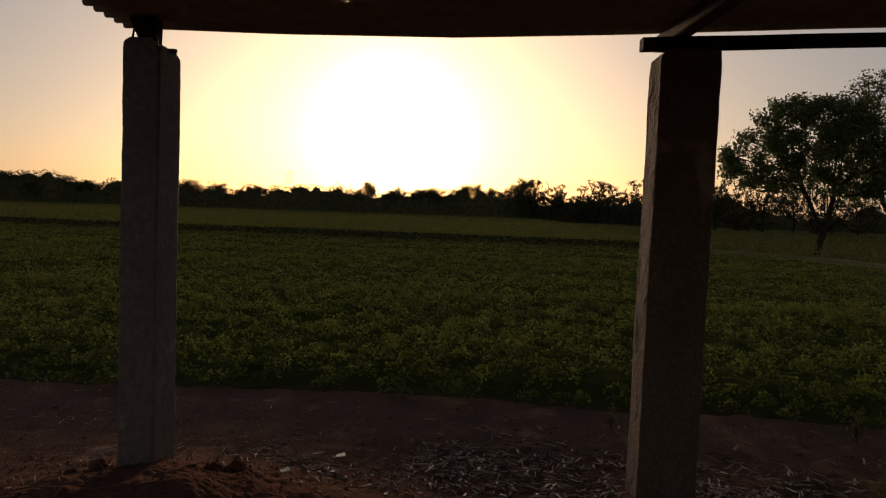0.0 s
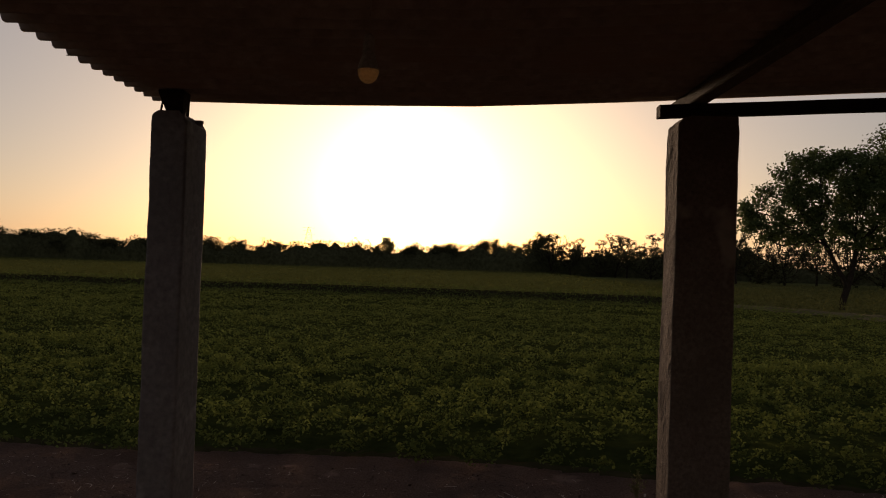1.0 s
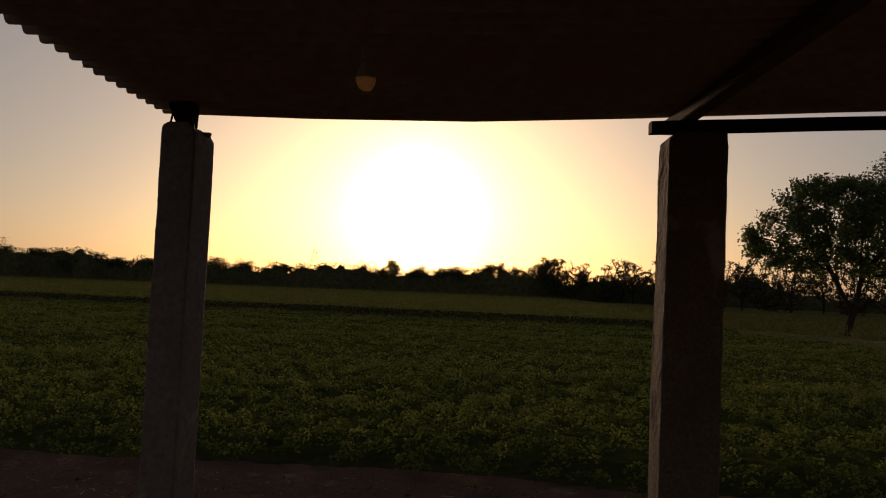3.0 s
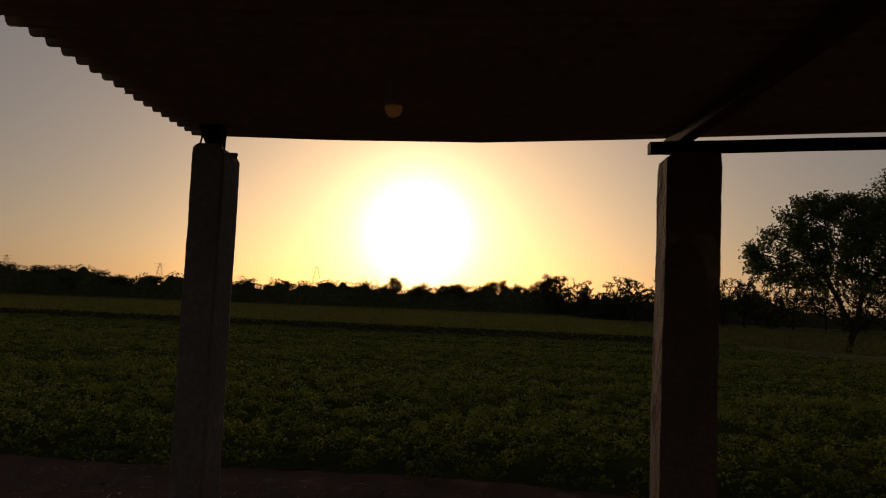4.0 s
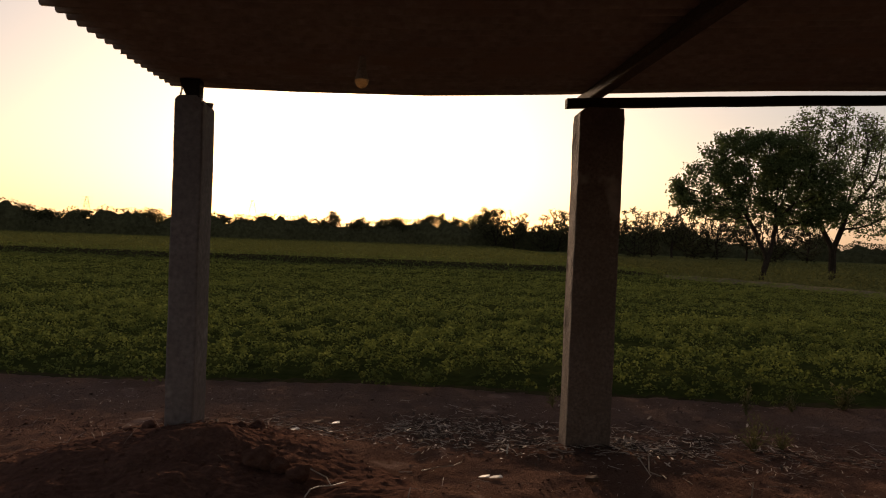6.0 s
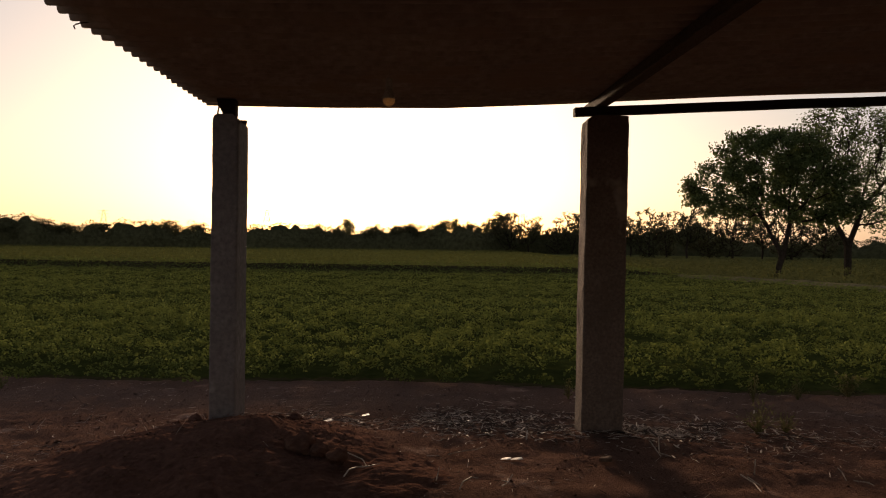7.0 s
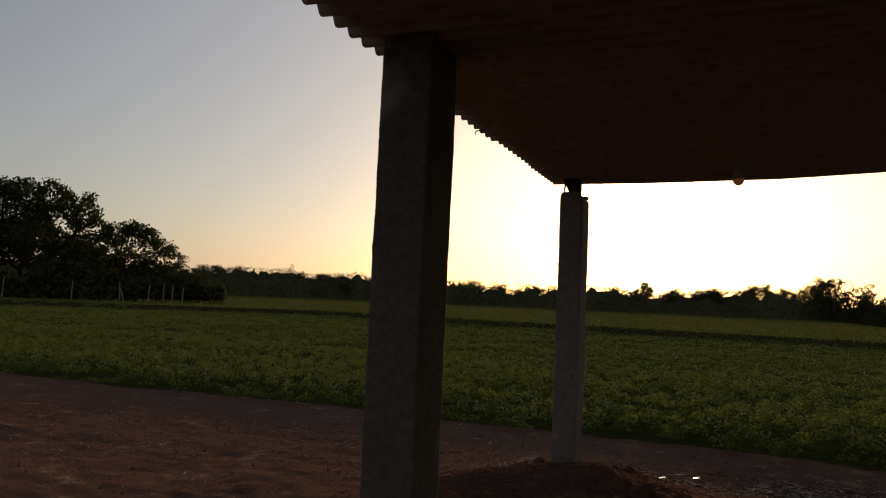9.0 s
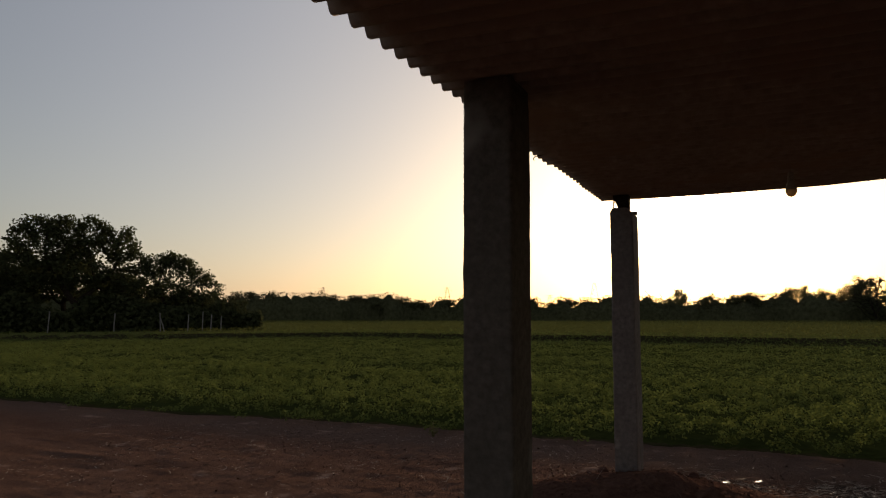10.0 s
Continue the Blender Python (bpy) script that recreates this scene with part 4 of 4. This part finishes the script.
tree("leafy_tree", "spreading leafy green tree, its trunk forked low, beside a grassy ridge", one, BARK, LEAF, ground_pose(16.65, 37.1, 0.0, 1.035), "trees beside the field")
# the taller, sparser tree behind it
two = tree_meshes(22, 10.0,
                  [(0, 0, 7.2, 3.2, 3.0, 2.8), (-2.2, 0, 6.6, 2.2, 2.2, 2.4), (2.6, 0, 6.6, 2.6, 2.4, 2.6), (0.8, 0, 4.6, 3.4, 2.6, 1.5), (2.2, 0, 3.3, 1.8, 1.5, 0.9), (-1.0, 0, 8.4, 1.8, 1.8, 1.6)],
                  [[(0, 0, -0.2), (0.02, 0, 0.8), (0.0, 0, 1.7)], [(-0.15, 0, 2.1), (-0.6, 0, 2.9), (-0.9, 0, 3.8)], [(0.15, 0, 2.1), (0.45, 0, 2.9), (0.8, 0.1, 3.9)]],
                  1150, 0.34, 21500, 0.145, 0.20, 0.22, 0.026)
tree("sparse_tree", "tall tree with thin foliage and bare twigs showing through", two, BARK, LEAF, ground_pose(22.2, 40.6), "trees beside the field")


def random_lumps(rng, height, width, low, n, lump=1.0):
    out = []
    for _ in range(n):
        a, r = rng.uniform(0, 6.28), rng.uniform(0, 0.6 + 0.3 * (1 - lump)) * width
        z = rng.uniform(low, 0.84) * height
        s = width * rng.uniform(0.30, 0.55) * (1.15 - 0.5 * z / height) * lump
        out.append((r * math.cos(a), r * math.sin(a), z, s, s, s * 0.75))
    return out


def plain_trunk(height, bend):
    return [[(0, 0, -0.3), (bend * 0.3, 0, height * 0.12), (bend, 0.05, height * 0.28)]]


# the dark grove across the field: its two front trees, then the rest
front = tree_meshes(31, 9.0,
                    [(-2.6, 0, 6.4, 1.9, 1.8, 1.9), (-0.9, 0.2, 6.9, 1.7, 1.7, 1.6), (0.7, 0, 6.7, 1.6, 1.6, 1.7), (2.7, -0.2, 6.3, 1.2, 1.4, 1.5), (3.7, 0, 4.9, 1.2, 1.2, 1.0), (-3.4, 0, 4.4, 2.0, 1.9, 1.6), (-0.4, 0, 4.2, 2.4, 2.0, 1.3), (2.8, 0, 3.6, 2.1, 1.8, 1.2)],
                    [[(0, 0, -0.3), (0.1, 0, 0.9), (0.0, 0, 1.9)], [(-0.4, 0, 2.5), (-1.0, 0, 3.4), (-1.7, 0, 4.4)], [(0.5, 0, 2.5), (1.3, 0, 3.2), (2.1, 0, 4.0)]],
                    900, 0.36, 19000, 0.25, 0.24, 0.26, 0.028)
tree("grove_tree", "broad dark-leaved tree standing at the front of a grove", front, BARK, LEAF_DARK, ground_pose(-46.9, 31.6, 56.0, 1.0), "trees of the grove")
front = tree_meshes(33, 6.0,
                    [(-1.0, 0, 4.9, 1.3, 1.2, 1.0), (0.3, 0.1, 5.5, 1.2, 1.2, 0.7), (1.1, 0, 5.1, 1.0, 1.1, 0.8), (2.2, 0, 4.2, 1.0, 1.0, 0.8), (3.2, 0, 3.5, 0.9, 0.9, 0.7), (0.2, 0, 3.2, 1.7, 1.4, 1.0), (1.8, 0, 2.4, 1.5, 1.3, 0.8)],
                    [[(0, 0, -0.3), (0.05, 0, 0.7), (0.1, 0, 1.4)], [(-0.2, 0, 2.0), (-0.5, 0, 2.8), (-0.7, 0, 3.6)], [(0.5, 0, 2.0), (1.1, 0, 2.6), (1.7, 0, 3.1)]],
                    620, 0.30, 7600, 0.23, 0.16, 0.22, 0.024)
tree("grove_tree", "low spreading dark-leaved tree at the end of a grove", front, BARK, LEAF_DARK, ground_pose(-43.2, 36.5, 56.0, 0.97), "trees of the grove")
GROVE = ((-51.8, 30.6, 7.2, 4.0), (-52.5, 29.0, 7.0, 4.2), (-54.0, 36.0, 7.6, 4.4), (-40.6, 39.4, 4.4, 1.9), (-39.6, 40.3, 3.6, 1.6), (-56.0, 34.5, 7.8, 4.6), (-58.0, 27.0, 8.0, 4.6), (-52.0, 40.0, 6.8, 3.6), (-66.0, 30.0, 9.0, 5.0), (-48.5, 42.5, 5.4, 3.0), (-50.2, 37.6, 7.0, 3.6), (-45.8, 36.8, 4.8, 2.6), (-48.6, 34.2, 6.2, 2.6), (-47.6, 35.4, 5.6, 2.4))
kinds = []
for k in range(3):
    rng = np.random.default_rng(40 + k)
    kinds.append(tree("grove_tree", "dense dark-leaved tree standing in a grove across the field", tree_meshes(41 + k, 9.0, random_lumps(rng, 9.0, 4.4, 0.26, 16, 0.72), plain_trunk(9.0, 0.3 - 0.3 * k), 520, 0.40, 6800, 0.27, 0.22, 0.24, 0.030), BARK, LEAF_DARK, ground_pose(*GROVE[k][:2], 40 * k, GROVE[k][2] / 9.0), "trees of the grove"))
for i, (x, y, h, w) in enumerate(GROVE[3:]):
    copy_thing(kinds[i % 3], ground_pose(x, y, 67 * i, h / 9.0, w / (4.4 * h / 9.0)))

# trees along the far side of the second field
rng = np.random.default_rng(77)
far_kinds = []
for k in range(6):
    bare = k in (2, 5)
    h = 8.0
    arrays = tree_meshes(60 + k, h, random_lumps(rng, h, 3.4 if k != 4 else 2.2, 0.12, 9), plain_trunk(h, 0.3 * (k % 3 - 1)), 210, 0.5, 900 if bare else 4600, 0.27, 0.16, 0.38, 0.05 if bare else 0.035)
    far_kinds.append(arrays)
far_first = {}


def far_tree(k, theta, radius, h, turn, wide=1.0):
    x, y = radius * math.sin(radians(theta)), radius * math.cos(radians(theta))
    m = ground_pose(x, y, turn, h / (6.9 if theta > -5 else 7.7), wide)
    if k in far_first:
        return copy_thing(far_first[k], m)
    label = "thin half-bare tree on the far side of the fields" if k in (2, 5) else "dark rounded tree on the far side of the fields"
    far_first[k] = tree("distant_tree", label, far_kinds[k], BARK, LEAF_FAR, m, "far tree line")
    return far_first[k]


for theta, h, k, wide in ((-43.6, 7.0, 3, 1.3), (-42.2, 7.2, 0, 1.2), (-40.6, 7.4, 1, 1.3), (-38.9, 7.2, 3, 1.2), (-37.4, 6.9, 0, 1.2), (-36.0, 6.9, 1, 1.1), (-34.6, 6.7, 0, 1.2), (-31.0, 6.4, 1, 1.4), (-29.4, 5.6, 3, 1.1), (-27.0, 5.8, 0, 1.1), (-21.0, 5.8, 2, 1.1), (-15.9, 5.9, 1, 0.9), (-9.25, 8.7, 0, 0.6), (-8.8, 7.4, 3, 0.8), (-9.6, 6.6, 1, 0.9), (-6.9, 7.3, 1, 0.9),
                          (-5.2, 7.0, 3, 0.9), (-4.0, 6.8, 1, 1.0), (-1.6, 8.0, 0, 0.9), (-0.6, 8.2, 3, 0.8), (0.3, 7.4, 1, 0.8), (2.7, 10.0, 1, 0.8), (2.5, 8.6, 0, 0.8), (4.5, 8.8, 5, 0.75), (5.7, 8.2, 3, 0.55), (8.6, 8.8, 2, 0.9)):
    far_tree(k, theta, 148, h * (0.90 if theta < -36 else 1.0 if theta < -20 else 0.98 if theta < -5 else 0.94), theta * 13, wide)
# thin bare trees beyond the ridge
bare_kinds = []
for i, (theta, far, h) in enumerate(((13.2, 112, 7.4), (14.6, 108, 7.6), (15.9, 112, 7.2), (17.4, 106, 7.0), (18.9, 112, 6.6), (20.6, 108, 7.0), (22.6, 112, 6.6), (24.5, 108, 7.2), (26.6, 112, 6.8), (9.6, 128, 6.4), (11.4, 124, 6.6), (3.9, 140, 7.2), (5.3, 140, 6.6), (7.6, 138, 6.2), (8.7, 138, 7.4))):
    x, y = far * math.sin(radians(theta)), far * math.cos(radians(theta))
    if i < 3:
        lumps = random_lumps(rng, 7.0, 3.3, 0.16, 10)
        arrays = tree_meshes(90 + i, 7.0, lumps, [[(0, 0, -0.3), (0.05, 0, 0.4), (0.1, 0, 0.8)]], 800, 0.32, 3000, 0.21, 0.12, 0.16, 0.042)
        bare_kinds.append(tree("bare_tree", "thin twiggy tree, almost bare, standing beyond the fields", arrays, BARK, LEAF_FAR, ground_pose(x, y, 50 * i, h / 6.4), "bare trees beyond the fields"))
    else:
        copy_thing(bare_kinds[i % 3], ground_pose(x, y, 50 * i, h / 6.4, 1.0 + 0.1 * (i % 3)))
for i in range(112):
    theta = -66 + i * 0.905 + rng.uniform(-0.3, 0.3)
    far_tree((0, 1, 3, 4, 1, 3)[rng.integers(0, 6)] if theta < -12 else int(rng.integers(0, 6)), theta, 150 + rng.uniform(-6, 12), (rng.uniform(4.5, 6.3) + (0.6 if theta > -5 else 1.1 if i % 3 == 0 and -34 < theta < -10 else 0.0)) * (1.0 if theta < 3 else 0.62 if theta < 11 else 0.36), rng.uniform(0, 360), rng.uniform(1.0, 1.6))


def hedge_top(t):
    """The height of the far scrub at each angle."""
    return 3.1 + 0.8 * value_noise(t * 60, t * 0, 1) + 0.6 * value_noise(t * 25, t * 0, 4) + 0.4 * step(-0.09, -0.12, t) + 0.9 * step(-0.5, -0.62, t) + 0.9 * step(-0.09, 0.0, t) - 0.5 * step(0.045, 0.07, t) + 0.5 * step(0.17, 0.22, t) - 1.6 * step(0.33, 0.38, t) + 0.15 * step(-0.24, -0.18, t) * step(0.09, 0.05, t) + 0.3 * step(0.26, 0.32, t)


def thicket():
    """The undergrowth under the far trees: lumpy mounds and leaves on them."""
    rng = np.random.default_rng(9)
    theta = np.radians(np.arange(-75, 45, 0.16))
    prof = ((-3.5, -0.3), (-3.0, 0.5), (-1.8, 0.85), (0.0, 1.0), (3.0, 0.9), (6.0, -0.3))
    verts = []
    for dr, f in prof:
        r = 146 + dr + 1.6 * value_noise(theta * 40, theta * 0, 3)
        top = hedge_top(theta) + 0.5 * value_noise(theta * 190, theta * 0 + dr, 2)
        x, y = r * np.sin(theta), r * np.cos(theta)
        verts.append(np.stack([x, y, ground_z(x, y) + top * f], -1))
    n = len(theta)
    verts = np.concatenate(verts)
    i = np.arange(n * len(prof)).reshape(len(prof), n)
    faces = np.stack([i[:-1, :-1], i[:-1, 1:], i[1:, 1:], i[1:, :-1]], -1).reshape(-1, 4)
    m = 42000
    t = np.radians(rng.uniform(-75, 45, m))
    r = rng.normal(146, 2.5, m)
    x, y = r * np.sin(t), r * np.cos(t)
    z = ground_z(x, y) + rng.uniform(0.1, 1, m) ** 0.6 * (hedge_top(t) + 0.9)
    lv, lf = leaf_quads(np.stack([x, y, z], -1), 0.32, rng, 0.2, 0.7)
    ob = sheet("far_thicket", np.concatenate([verts, lv]), np.concatenate([faces, lf + len(verts)]), [LEAF_FAR])
    tagged(ob, "dark scrub and hedge along the far side of the fields", "scrub", kind="stuff")
    # low scrub under the grove
    m = 22000
    f = rng.uniform(0, 1, m) ** 0.8
    back = np.abs(rng.normal(size=m)) * 2.2
    x, y = -54 + 16.5 * f - back * 0.75, 19 + 21.5 * f + back * 0.65
    z = ground_z(x, y) + rng.uniform(0.0, 1, m) ** 0.9 * (2.7 - 1.5 * f + 0.9 * value_noise(x * 0.5, y * 0.5, 3))
    lv, lf = leaf_quads(np.stack([x, y, z], -1), 0.34, rng, 0.2, 0.7)
    ob = sheet("grove_scrub", lv, lf, [LEAF_DARK])
    tagged(ob, "dark scrub filling the foot of the grove", "scrub", kind="stuff")
    # rough grass and scrub beyond the ridge
    m = 34000
    y = rng.uniform(16, 75, m)
    x = ridge_line(y) + 0.5 + rng.uniform(0, 1, m) ** 1.4 * 46
    z = ground_z(x, y) + rng.uniform(0.02, 0.45, m) + 0.25 * np.maximum(0, value_noise(x * 0.4, y * 0.4, 7))
    lv, lf = leaf_quads(np.stack([x, y, z], -1), 0.17, rng, 0.0, 0.35)
    ob = sheet("rough_grass", lv, lf, [DRY_GRASS])
    tagged(ob, "rough dry grass growing under the trees beyond the ridge", "grass", kind="stuff")


thicket()


def fence_post(x, y, h, lean, turn):
    bm = bmesh.new()
    tube(bm, [(0, 0, -0.3), (lean * 0.5, 0, h * 0.5), (lean, 0.02, h)], 0.045, 6, 0.8)
    ob = part("fence_post", bm, PALE_WOOD, m=pose(x, y, on_ground(x, y), 0, 0, turn))
    return tagged(ob, "pale wooden fence post at the edge of the grove", "post", group="posts along the grove")


for x, y, h, lean, turn in ((-41.25, 34.2, 1.3, -0.10, 20), (-41.0, 34.4, 1.0, -0.40, 40), (-40.0, 35.5, 1.2, 0.04, 0), (-39.3, 36.2, 1.4, 0.0, 0), (-38.9, 36.6, 1.2, 0.05, 60), (-38.4, 37.1, 1.1, 0.0, 0), (-43.2, 31.9, 1.3, 0.05, 0), (-45.6, 28.7, 1.4, 0.10, 0)):
    fence_post(x, y, h, lean, turn)


def pylon(theta, radius, h, base):
    """A lattice mast far off."""
    whole = tagged(new("pylon"), "grey steel lattice transmission tower on the horizon", "pylon", group="far pylons")
    x, y = radius * math.sin(radians(theta)), radius * math.cos(radians(theta))
    whole.matrix_basis = pose(x, y, on_ground(x, y), 0, 0, 20)
    r = radius / 1290 * 0.17

    def bar(bm, a, b, s=1.0):
        tube(bm, [a, b], r * s, 4)

    def wide(z):
        return base * (1 - z / h) * 0.5 + 0.5

    for sx in (-1, 1):
        for sy in (-1, 1):
            bm = bmesh.new()
            bar(bm, (sx * wide(-1), sy * wide(-1), -1), (sx * wide(h), sy * wide(h), h))
            part("leg", bm, STEEL, whole)
    bm = bmesh.new()
    levels = 7
    for k in range(levels):
        z0, z1 = h * k / levels, h * (k + 1) / levels
        for sy in (-1, 1):
            bar(bm, (-wide(z0), sy * wide(z0), z0), (wide(z1), sy * wide(z1), z1), 0.6)
            bar(bm, (wide(z0), sy * wide(z0), z0), (-wide(z1), sy * wide(z1), z1), 0.6)
            bar(bm, (-wide(z1), sy * wide(z1), z1), (wide(z1), sy * wide(z1), z1), 0.6)
    part("bracing", bm, STEEL, whole)
    for f in (0.80, 0.90, 0.98):
        bm = bmesh.new()
        bar(bm, (-base * 0.42, 0, h * f), (base * 0.42, 0, h * f), 0.8)
        part("cross_arm", bm, STEEL, whole)


pylon(-15.25, 400, 20.6, 8.0)
pylon(-18.65, 520, 18.0, 7.0)
pylon(-26.72, 520, 23.5, 8.0)
pylon(-36.5, 520, 23.0, 8.0)
